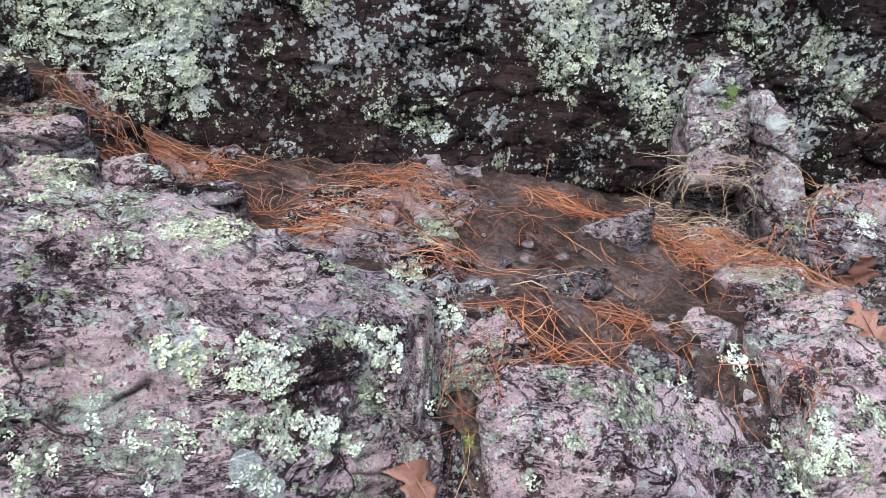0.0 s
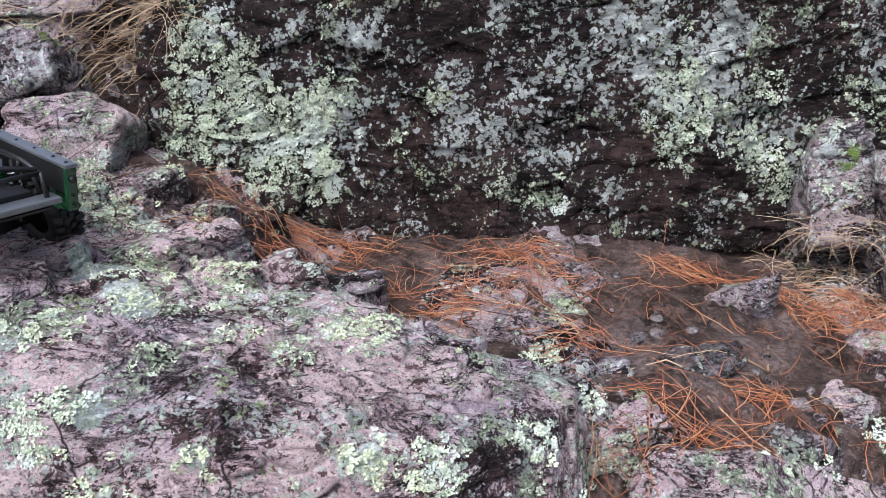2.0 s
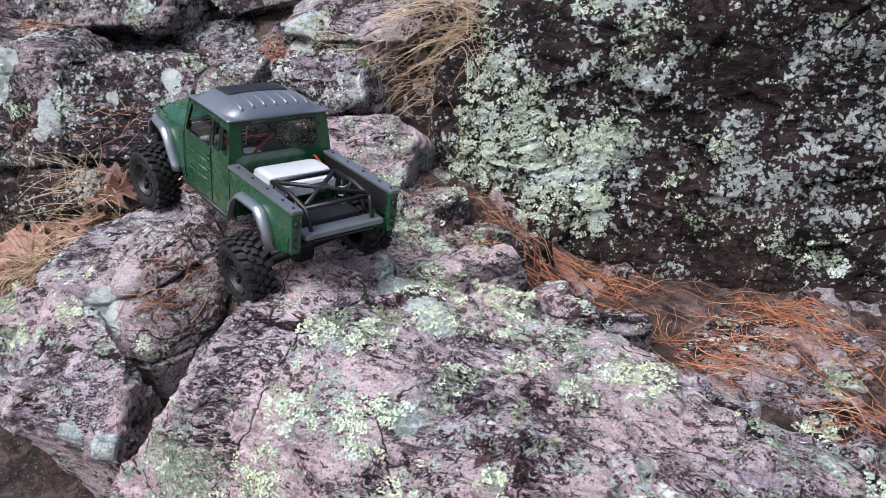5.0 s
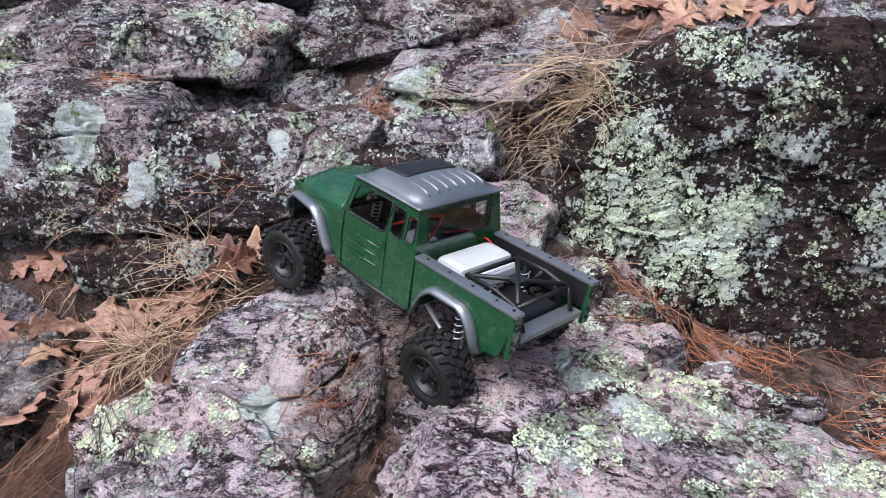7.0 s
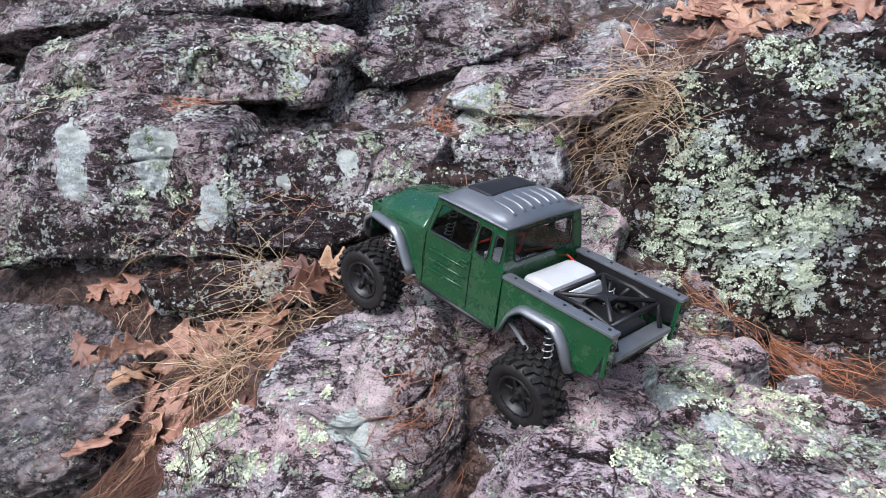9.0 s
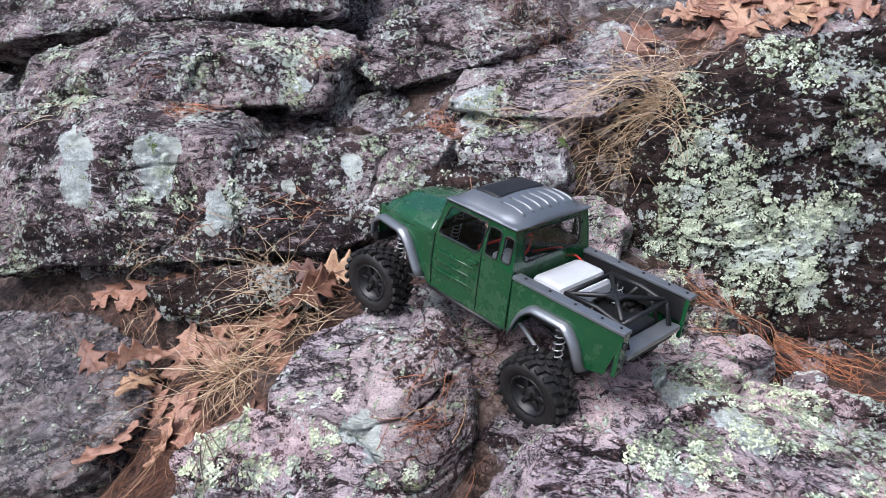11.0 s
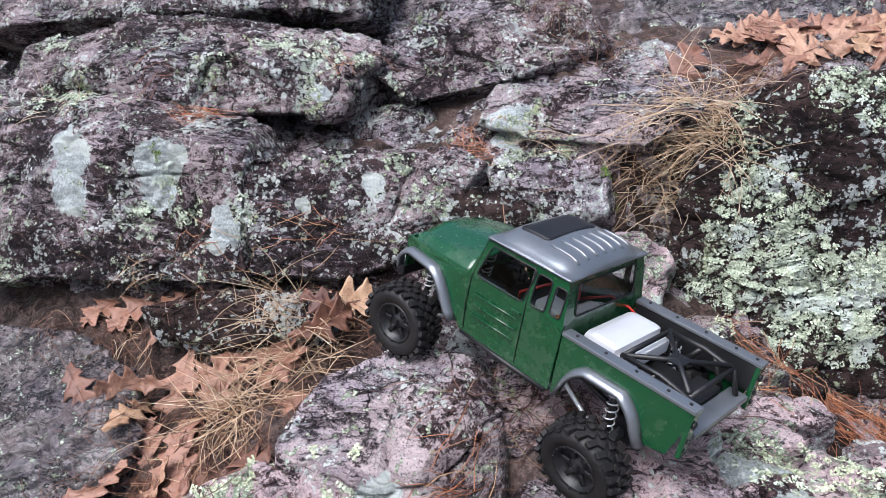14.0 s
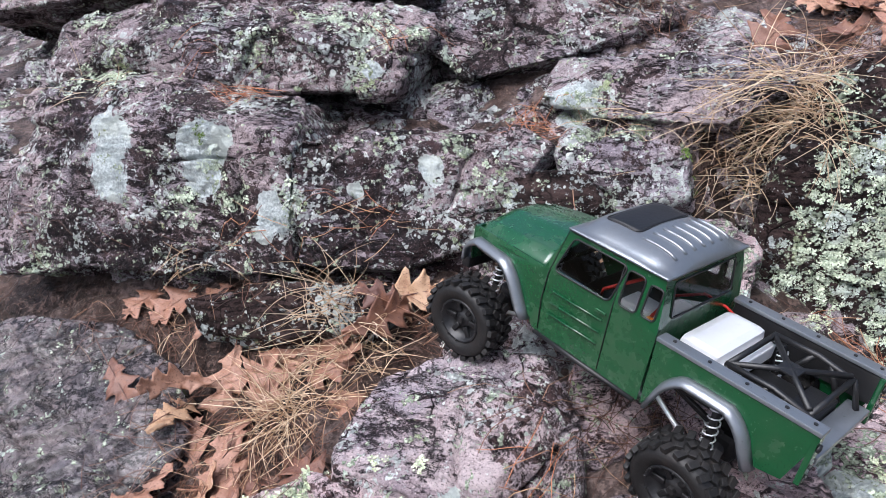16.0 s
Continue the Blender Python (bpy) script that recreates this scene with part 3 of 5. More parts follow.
def soil(p):
    far = smooth(1.7, 2.6, np.hypot(p[:, 0] + 0.6, p[:, 1] - 1.0))
    face, rim = chips(p * np.array([0.8, 1.1, 0.3]), 0.085, 331)
    beds = 0.007 * face - 0.008 * np.exp(-(rim / 0.07) ** 2)
    return (0.010 * fbm(p, 0.12, 3, 5) + 0.005 * fbm(p, 0.03, 3, 8) + beds) * (1 - far) + 0.10 * fbm(p, 2.5, 2, 6) * far


def muddy(x, y):
    """1 in the hollows that hold soil, 0 on bare rock."""
    channel = smooth(-0.38, -0.32, x) * (1 - smooth(-0.12, -0.05, x)) * smooth(0.98, 1.04, y) + smooth(0.05, 0.12, x) * (1 - smooth(0.40, 0.46, x)) * smooth(0.74, 0.80, y)
    channel = channel * (1 - smooth(1.30, 1.36, y))
    gully = smooth(-1.66, -1.56, x) * (1 - smooth(-1.26, -1.16, x)) * (1 - smooth(0.96, 1.02, y))
    puddle = (1 - smooth(-1.62, -1.55, x)) * smooth(0.86, 0.90, y) * (1 - smooth(0.96, 1.0, y))
    return np.maximum(np.maximum(channel, gully), puddle)


def bedrock_height(p):
    bend = p + 0.03 * np.stack([fbm(p, 0.09, 2, 300 + a) for a in range(3)], 1)
    face, rim = chips(bend * np.array([0.8, 1.0, 0.5]), 0.11, 311)
    small, small_rim = chips(bend * np.array([1.0, 1.2, 0.6]), 0.04, 317)
    h = 0.012 + 0.030 * face + 0.009 * small + 0.012 * fbm(p, 0.03, 3, 321) * 0.5 - 0.02 * np.exp(-(rim / 0.08) ** 2)
    beside = (1 - smooth(-0.95, -0.85, p[:, 0])) * (1 - smooth(0.92, 0.98, p[:, 1]))
    return h - 0.055 * muddy(p[:, 0], p[:, 1]) - 0.03 * beside


spread = np.array([60.0, 40.0, 25.0, 16.0, 10.0, 7.0, 5.0, 4.0, 3.2, 2.6, 2.1, 1.7, 1.4, 1.15, 0.95, 0.75, 0.6, 0.45, 0.3, 0.2, 0.1])
inner_x, inner_y = np.arange(-2.2, 1.4, 0.011), np.arange(0.35, 1.75, 0.011)
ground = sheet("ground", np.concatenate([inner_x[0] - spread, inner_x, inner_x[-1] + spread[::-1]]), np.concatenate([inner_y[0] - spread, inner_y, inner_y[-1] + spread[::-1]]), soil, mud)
tagged(ground, "wet brown mud and soil between the rocks", "ground", kind="structure")
bedrock = sheet("bedrock", np.arange(-3.3, 1.4, 0.009), np.arange(0.35, 2.5, 0.009), bedrock_height, grey_rock)
tagged(bedrock, "fractured grey bedrock showing through the soil", "ground", kind="structure")

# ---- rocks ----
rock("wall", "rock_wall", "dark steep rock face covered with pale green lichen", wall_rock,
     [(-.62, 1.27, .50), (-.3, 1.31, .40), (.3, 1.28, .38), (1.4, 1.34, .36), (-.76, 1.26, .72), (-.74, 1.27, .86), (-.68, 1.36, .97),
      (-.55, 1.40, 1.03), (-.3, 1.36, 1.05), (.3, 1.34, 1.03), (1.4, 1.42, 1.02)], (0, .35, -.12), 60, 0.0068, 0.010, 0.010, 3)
rock("slab", "rock_slab", "broad pinkish rock slab with patches of lichen", slab_rock,
     [(-.80, .52, .66), (-.45, .54, .635), (-.17, .55, .58), (-.05, .62, .53), (-.80, .72, .715), (-.55, .68, .655), (-.3, .68, .59), (-.01, .73, .52),
      (-.74, .98, .65), (-.5, .93, .60), (-.25, .91, .48), (-.05, .83, .47), (-.95, .46, .5), (-.5, .44, .50), (-.2, .46, .46), (0, .56, .40)],
     (0, .05, -.35), 40, 0.005, 0.012, 0.012, 7)
rock("slab_b", "rock_slab", "pale pink rock slab split from its neighbour by a crack", slab_rock,
     [(.04, .62, .44), (.07, .70, .44), (.17, .68, .455), (.36, .71, .375), (.38, .66, .345), (.05, .56, .36), (.38, .57, .30), (.2, .58, .40)], (0, 0, -.25), 24, 0.005, 0.010, 0.010, 11)
rock("knob_a", "rock", "small pink stone wedged beside the slab", slab_rock,
     [(.02, .74, .45), (.07, .77, .48), (.11, .73, .45), (.05, .70, .46), (.0, .70, .43)], (0, 0, -.1), 14, 0.005, 0.007, 0.004, 13)
rock("column", "rock", "purplish rock with green lichen along its foot", slab_rock,
     [(.41, .82, .40), (.44, .68, .40), (.45, .90, .41), (.58, .88, .42), (.6, .7, .36), (.43, .60, .30), (.6, .58, .28)], (0, 0, -.25), 22, 0.005, 0.010, 0.010, 17)
rock("buttress", "rock", "grey green lichened spur of rock leaning on the wall", grey_rock,
     [(.425, 1.25, .60), (.455, 1.275, .65), (.52, 1.285, .65), (.535, 1.24, .58), (.525, 1.19, .44), (.43, 1.20, .44), (.42, 1.22, .52)], (0, .12, -.12), 22, 0.005, 0.006, 0.008, 19)
rock("ridge", "rock", "narrow rock ridge with a white crusted top", grey_rock,
     [(.52, 1.24, .60), (.55, 1.22, .60), (.545, 1.17, .575), (.575, 1.16, .57), (.572, 1.11, .42), (.61, 1.10, .42), (.61, 1.06, .34), (.56, 1.07, .34)], (0, .10, -.06), 18, 0.005, 0.006, 0.006, 127)
rock("right", "rock", "low grey boulder with moss and lichen", grey_rock,
     [(.55, 1.05, .44), (.62, 1.10, .49), (.8, 1.12, .50), (.82, 1.0, .42), (.58, .98, .40)], (0, .05, -.15), 16, 0.006, 0.010, 0.006, 23)
rock("boulder", "boulder", "grey pink boulder with round lichen spots", boulder_rock,
     [(-1.22, .70, .70), (-1.2, .80, .72), (-1.10, .87, .745), (-.99, .86, .75), (-.94, .82, .69), (-1.0, .68, .70), (-1.1, .645, .69), (-1.2, .65, .67),
      (-1.18, .62, .60), (-.98, .63, .60), (-.92, .74, .62)], (0, .05, -.2), 26, 0.005, 0.006, 0.008, 29)
rock("lichened", "boulder", "low boulder thickly grown with green lichen", slab_rock,
     [(-1.36, .60, .63), (-1.25, .66, .68), (-1.08, .65, .67), (-.97, .59, .63), (-1.3, .52, .56), (-1.1, .50, .55), (-.95, .50, .53)], (0, .05, -.25), 22, 0.005, 0.012, 0.010, 31)
rock("stone_a", "rock", "grey pink stone beside the boulder", slab_rock,
     [(-.985, .83, .68), (-.96, .88, .73), (-.90, .93, .725), (-.80, .96, .68), (-.78, .90, .65), (-.84, .85, .65), (-.93, .80, .64)], (0, .03, -.1), 18, 0.005, 0.009, 0.006, 37)
rock("knob_b", "rock", "knobbly lichened rock at the foot of the wall", slab_rock,
     [(-.95, 1.08, .74), (-.92, 1.15, .80), (-.80, 1.18, .81), (-.75, 1.18, .77), (-.76, 1.1, .68), (-.93, 1.05, .69)], (0, .12, -.1), 16, 0.005, 0.010, 0.008, 41)
rock("rubble_a", "rock", "broken grey rock speckled with lichen", slab_rock,
     [(-.9, 1.0, .72), (-.78, 1.04, .73), (-.68, 1.08, .67), (-.66, .98, .61), (-.84, .93, .66), (-.92, .95, .68)], (0, .05, -.12), 16, 0.005, 0.010, 0.008, 43)
rock("rubble_b", "rock", "squat pinkish stone on the slab", slab_rock,
     [(-.69, .96, .62), (-.60, 1.04, .60), (-.55, 1.07, .57), (-.56, .98, .57), (-.66, .92, .58)], (0, .03, -.1), 14, 0.005, 0.008, 0.006, 47)
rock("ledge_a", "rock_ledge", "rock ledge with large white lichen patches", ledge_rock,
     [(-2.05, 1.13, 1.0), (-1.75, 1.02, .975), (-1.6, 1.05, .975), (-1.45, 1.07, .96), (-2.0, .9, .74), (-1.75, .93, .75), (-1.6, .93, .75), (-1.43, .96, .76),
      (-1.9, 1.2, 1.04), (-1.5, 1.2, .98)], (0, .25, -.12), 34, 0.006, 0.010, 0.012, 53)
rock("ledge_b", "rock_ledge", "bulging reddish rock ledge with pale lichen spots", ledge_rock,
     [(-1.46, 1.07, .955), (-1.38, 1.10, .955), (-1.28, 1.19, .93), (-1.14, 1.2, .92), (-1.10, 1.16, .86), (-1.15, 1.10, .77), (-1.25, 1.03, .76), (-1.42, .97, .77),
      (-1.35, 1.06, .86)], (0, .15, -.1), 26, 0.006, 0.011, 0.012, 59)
rock("ledge_c", "rock", "dark rock under a ledge", wall_rock,
     [(-1.14, 1.16, .88), (-1.0, 1.17, .88), (-.95, 1.14, .80), (-1.0, 1.10, .76), (-1.12, 1.08, .77)], (0, .15, -.1), 18, 0.006, 0.010, 0.008, 61)
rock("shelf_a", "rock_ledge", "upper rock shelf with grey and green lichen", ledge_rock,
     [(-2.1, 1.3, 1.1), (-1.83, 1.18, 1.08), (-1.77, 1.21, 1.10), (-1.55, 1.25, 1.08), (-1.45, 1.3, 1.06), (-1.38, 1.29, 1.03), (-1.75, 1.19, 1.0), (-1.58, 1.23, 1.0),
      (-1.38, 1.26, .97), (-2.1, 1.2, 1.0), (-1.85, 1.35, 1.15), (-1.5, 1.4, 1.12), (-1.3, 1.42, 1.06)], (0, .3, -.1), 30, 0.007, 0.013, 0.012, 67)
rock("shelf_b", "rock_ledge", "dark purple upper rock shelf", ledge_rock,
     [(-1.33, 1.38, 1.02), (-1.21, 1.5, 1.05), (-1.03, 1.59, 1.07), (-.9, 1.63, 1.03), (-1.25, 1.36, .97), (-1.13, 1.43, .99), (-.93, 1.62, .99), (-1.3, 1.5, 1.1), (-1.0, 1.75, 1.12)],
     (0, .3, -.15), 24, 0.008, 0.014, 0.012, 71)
rock("shelf_c", "rock_ledge", "pale grey rock ledge under pine needles", grey_rock,
     [(-1.12, 1.33, .95), (-.93, 1.36, 1.01), (-.85, 1.33, .95), (-.71, 1.33, .975), (-.75, 1.45, 1.0), (-1.0, 1.30, .92), (-.8, 1.29, .92), (-1.1, 1.45, .99)], (0, .2, -.1), 22, 0.006, 0.010, 0.010, 73)
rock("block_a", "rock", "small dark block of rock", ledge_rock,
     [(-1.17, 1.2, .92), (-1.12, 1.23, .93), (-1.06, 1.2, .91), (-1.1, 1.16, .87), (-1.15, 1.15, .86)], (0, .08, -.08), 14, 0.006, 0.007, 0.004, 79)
rock("block_b", "rock", "dark block of rock with a mossy top", grey_rock,
     [(-1.06, 1.2, .90), (-.95, 1.22, .92), (-.86, 1.22, .90), (-.85, 1.18, .84), (-.97, 1.17, .80), (-1.04, 1.17, .83)], (0, .1, -.1), 16, 0.006, 0.009, 0.006, 83)
rock("wet", "rock_slab", "wet black layered rock beside the gully", wet_rock,
     [(-1.95, .86, .69), (-1.75, .88, .69), (-1.6, .84, .67), (-1.5, .73, .60), (-1.52, .62, .565), (-1.65, .56, .55), (-1.9, .6, .56), (-2.1, .75, .62)], (0, .05, -.2), 24, 0.005, 0.010, 0.014, 89, 1.1, (0.30, -0.88, 0.40))
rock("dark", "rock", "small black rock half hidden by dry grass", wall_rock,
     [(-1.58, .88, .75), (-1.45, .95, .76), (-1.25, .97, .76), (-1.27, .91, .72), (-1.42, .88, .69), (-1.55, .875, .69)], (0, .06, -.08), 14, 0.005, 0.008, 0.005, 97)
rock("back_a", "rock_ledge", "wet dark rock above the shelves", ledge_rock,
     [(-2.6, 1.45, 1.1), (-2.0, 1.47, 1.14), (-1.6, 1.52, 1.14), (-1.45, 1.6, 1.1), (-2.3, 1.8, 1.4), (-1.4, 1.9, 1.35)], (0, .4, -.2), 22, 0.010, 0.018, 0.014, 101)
rock("back_b", "rock_ledge", "wet dark rock behind the leaf pile", wet_rock,
     [(-.95, 1.66, 1.0), (-.65, 1.70, 1.02), (-.4, 1.72, 1.05), (-.8, 1.9, 1.2), (-.35, 1.95, 1.2)], (0, .4, -.2), 20, 0.010, 0.016, 0.012, 103)
rock("left_a", "rock", "purplish stone beside the needle filled channel", grey_rock,
     [(-.70, 1.0, .64), (-.64, 1.08, .63), (-.54, 1.06, .58), (-.50, .96, .56), (-.6, .93, .58)], (0, .03, -.1), 14, 0.005, 0.009, 0.006, 107)
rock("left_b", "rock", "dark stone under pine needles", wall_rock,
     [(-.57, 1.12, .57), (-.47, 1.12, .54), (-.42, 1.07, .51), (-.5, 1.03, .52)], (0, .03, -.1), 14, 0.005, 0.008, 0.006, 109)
rock("left_c", "rock", "low dark stone in the mud", grey_rock,
     [(-.20, 1.13, .478), (-.06, 1.12, .478), (-.08, .97, .462), (-.27, .98, .458)], (0, .03, -.1), 12, 0.005, 0.007, 0.008, 113)



def stone(at, size, turn, material, label, seed):
    """A broken stone of that size, bedded in the ground: a few random corners, worn."""
    rnd = random.Random(600 + seed)
    m = Matrix.Rotation(radians(turn), 3, "Z")
    corners = []
    for a in range(9):
        way = Vector((math.cos(a * 0.7 + rnd.uniform(-0.3, 0.3)), math.sin(a * 0.7 + rnd.uniform(-0.3, 0.3)), rnd.uniform(-0.2, 1.0)))
        corners.append(tuple(Vector(at) + m @ Vector([0.5 * s * c * rnd.uniform(0.75, 1.05) for s, c in zip(size, way)])))
    rock("stone_%d" % seed, "rock", label, material, corners, (0, 0.01, -0.06), 16, 0.0045, 0.006, 0.007, 200 + 3 * seed, 0.8)


for seed, (at, size, turn, material) in enumerate((
        ((-.57, .99, .605), (.13, .08, .06), 20, slab_rock), ((-.50, .90, .60), (.15, .07, .05), -15, slab_rock), ((-.41, .93, .565), (.14, .06, .06), -25, slab_rock),
        ((-.34, .99, .51), (.10, .07, .06), 10, grey_rock), ((-.46, 1.0, .555), (.09, .06, .06), 40, grey_rock), ((-.60, 1.12, .595), (.11, .08, .07), 0, grey_rock),
        ((-.53, 1.15, .56), (.08, .06, .05), 30, wall_rock), ((-.14, .94, .475), (.16, .07, .045), -20, grey_rock), ((.50, .98, .375), (.16, .11, .04), 15, slab_rock),
        ((.17, .88, .435), (.15, .10, .035), 5, wet_rock), ((.29, 1.11, .395), (.15, .11, .13), -20, grey_rock), ((-.70, 1.13, .655), (.10, .09, .07), 15, grey_rock),
        ((-.62, .90, .64), (.13, .06, .04), -10, slab_rock), ((-.72, .84, .675), (.12, .07, .035), 25, slab_rock), ((.36, .83, .385), (.10, .07, .05), 50, slab_rock))):
    stone(at, size, turn, material, "broken stone bedded among needles and mud" if material is not slab_rock else "pinkish broken stone bedded beside the slab", seed)

# ---- the model truck ----
def plain(name, color, rough, metallic=0.0, dirt_glint=(0.05, 0.04, 0.035), amount=0.5, scale=60.0, bump=0.15, coat=0.0):
    """Paint, metal or plastic with spatters of mud and rain on it; pale spatters paint in raindrop glints."""
    k = Nodes(name)
    spots = k.ramp(k.noise(scale * 4, 5.0, 0.7), 0.66 - amount * 0.1, 0.74 - amount * 0.1)
    film = k.ramp(k.noise(scale * 0.5, 5.0, 0.65), 0.45, 0.8, 0.0, amount)
    col = k.mix(film, color, dirt_glint)
    col = k.mix(k.calc("MULTIPLY", spots, amount), col, dirt_glint)
    drops = k.ramp(k.cells(330.0), 0.10, 0.22, 1.0, 0.0)
    return k.done(col, k.mix(k.calc("MAXIMUM", film, spots), (rough,) * 3, (0.7,) * 3), k.calc("ADD", k.calc("MULTIPLY", drops, 0.6), k.noise(scale * 3, 3.0)),
                  bump, 0.002, Metallic=metallic, Coat_Weight=coat)


# green gets a pale spatter colour: raindrop glints painted into its base colour
green_paint = plain("green_truck_paint", (0.006, 0.058, 0.019), 0.24, 0.0, (0.10, 0.13, 0.085), 0.34, 40.0, 0.2, 0.6)
silver_paint = plain("silver_grey_paint", (0.20, 0.215, 0.235), 0.30, 0.6, (0.12, 0.12, 0.12), 0.35, 50.0, 0.15, 0.3)
black_plastic = plain("black_plastic", (0.008, 0.008, 0.009), 0.46, 0.0, (0.035, 0.030, 0.028), 0.35, 60.0)
bright_metal = plain("bright_aluminium", (0.80, 0.81, 0.83), 0.34, 0.45, (0.3, 0.3, 0.3), 0.15, 40.0, 0.08)
rubber = plain("muddy_tyre_rubber", (0.007, 0.0065, 0.0065), 0.55, 0.0, (0.022, 0.016, 0.013), 0.7, 30.0, 0.5)
white_plastic = plain("white_plastic", (0.72, 0.73, 0.75), 0.35, 0.0, (0.4, 0.4, 0.4), 0.15, 40.0, 0.05)
red_wire = plain("red_wire", (0.55, 0.03, 0.02), 0.4, amount=0.05)
orange_plug = plain("orange_plug", (0.85, 0.30, 0.02), 0.4, amount=0.05)
red_lens = plain("red_lens", (0.35, 0.01, 0.01), 0.2, amount=0.1)
k = Nodes("tinted_glass")
glass = k.done((0.78, 0.82, 0.82), 0.03, None, Transmission_Weight=1.0, IOR=1.45)


def part(name, bm, material, parent, label="", smooth_shade=False):
    me = bpy.data.meshes.new(name)
    bmesh.ops.recalc_face_normals(bm, faces=bm.faces)
    bm.to_mesh(me)
    bm.free()
    me.materials.append(material)
    if smooth_shade:
        me.polygons.foreach_set("use_smooth", [True] * len(me.polygons))
    ob = new(name, me)
    ob.parent = parent
    if label:
        ob["label"] = label
    return ob


def box_bm(size, at=(0, 0, 0), bevel=0.001, turn=None, bm=None):
    own = bmesh.new()
    bmesh.ops.create_cube(own, size=1.0)
    bmesh.ops.scale(own, vec=size, verts=own.verts)
    if bevel:
        bmesh.ops.bevel(own, geom=own.edges[:], offset=bevel, segments=2, affect="EDGES", profile=0.6)
    m = Matrix.Translation(at) @ (turn.to_4x4() if turn is not None else Matrix())
    bmesh.ops.transform(own, matrix=m, verts=own.verts)
    if bm is None:
        return own
    tmp = bpy.data.meshes.new("tmp")
    own.to_mesh(tmp)
    own.free()
    bm.from_mesh(tmp)
    bpy.data.meshes.remove(tmp)
    return bm


def tube_bm(points, radius, sides=8, bm=None, closed_ends=True):
    """A round bar along the points."""
    bm = bm or bmesh.new()
    points = [Vector(p) for p in points]
    rings = []
    for i, p in enumerate(points):
        way = (points[min(i + 1, len(points) - 1)] - points[max(i - 1, 0)]).normalized()
        a = way.orthogonal().normalized() if not rings else (axis - way * axis.dot(way)).normalized()
        axis = a
        b = way.cross(a)
        rings.append([bm.verts.new(p + radius * (a * math.cos(t) + b * math.sin(t))) for t in [2 * math.pi * s / sides for s in range(sides)]])
    for r, s in zip(rings, rings[1:]):
        for i in range(sides):
            bm.faces.new((r[i], r[(i + 1) % sides], s[(i + 1) % sides], s[i]))
    if closed_ends:
        bm.faces.new(rings[0][::-1])
        bm.faces.new(rings[-1])
    return bm


def plate_bm(outline, holes, place, thick):
    """A sheet with openings: outline and holes in 2D, place(u, v) gives the point and thick the way through it."""
    bm = bmesh.new()
    edges = []
    for loop in (outline, *holes):
        vs = [bm.verts.new(place(u, v)) for u, v in loop]
        edges += [bm.edges.new((a, b)) for a, b in zip(vs, vs[1:] + vs[:1])]
    bmesh.ops.triangle_fill(bm, edges=edges, use_beauty=True, use_dissolve=False)
    faces = bm.faces[:]
    ext = bmesh.ops.extrude_face_region(bm, geom=faces)
    bmesh.ops.translate(bm, vec=thick, verts=[v for v in ext["geom"] if isinstance(v, bmesh.types.BMVert)])
    return bm


def arc(cx, cz, r, a0, a1, n):
    return [(cx + r * math.cos(radians(a0 + (a1 - a0) * i / n)), cz + r * math.sin(radians(a0 + (a1 - a0) * i / n))) for i in range(n + 1)]


def rounded(x0, z0, x1, z1, r, lean=0.0):
    """A rectangle with round corners; lean moves its top along x."""
    pts = arc(x1 - r, z1 - r, r, 0, 90, 4) + arc(x0 + r, z1 - r, r, 90, 180, 4) + arc(x0 + r, z0 + r, r, 180, 270, 4) + arc(x1 - r, z0 + r, r, 270, 360, 4)
    return [(x + lean * (z - z0) / (z1 - z0), z) for x, z in pts]


def lathe_bm(profile, sides, bm=None):
    """Turned round the y axis: profile rows of (radius, y)."""
    bm = bm or bmesh.new()
    rings = [[bm.verts.new((r * math.cos(2 * math.pi * s / sides), y, r * math.sin(2 * math.pi * s / sides))) for s in range(sides)] for r, y in profile]
    for a, b in zip(rings, rings[1:]):
        for i in range(sides):
            bm.faces.new((a[i], a[(i + 1) % sides], b[(i + 1) % sides], b[i]))
    return bm


LUGS = []
for long, wide in ((0.0075, 0.0082), (0.0125, 0.0078)):
    lug_bm = box_bm((0.0058, long, wide), (0, 0, 0), 0.0008)
    LUGS.append(bpy.data.meshes.new("lug"))
    lug_bm.to_mesh(LUGS[-1])
    lug_bm.free()
    LUGS[-1].materials.append(rubber)


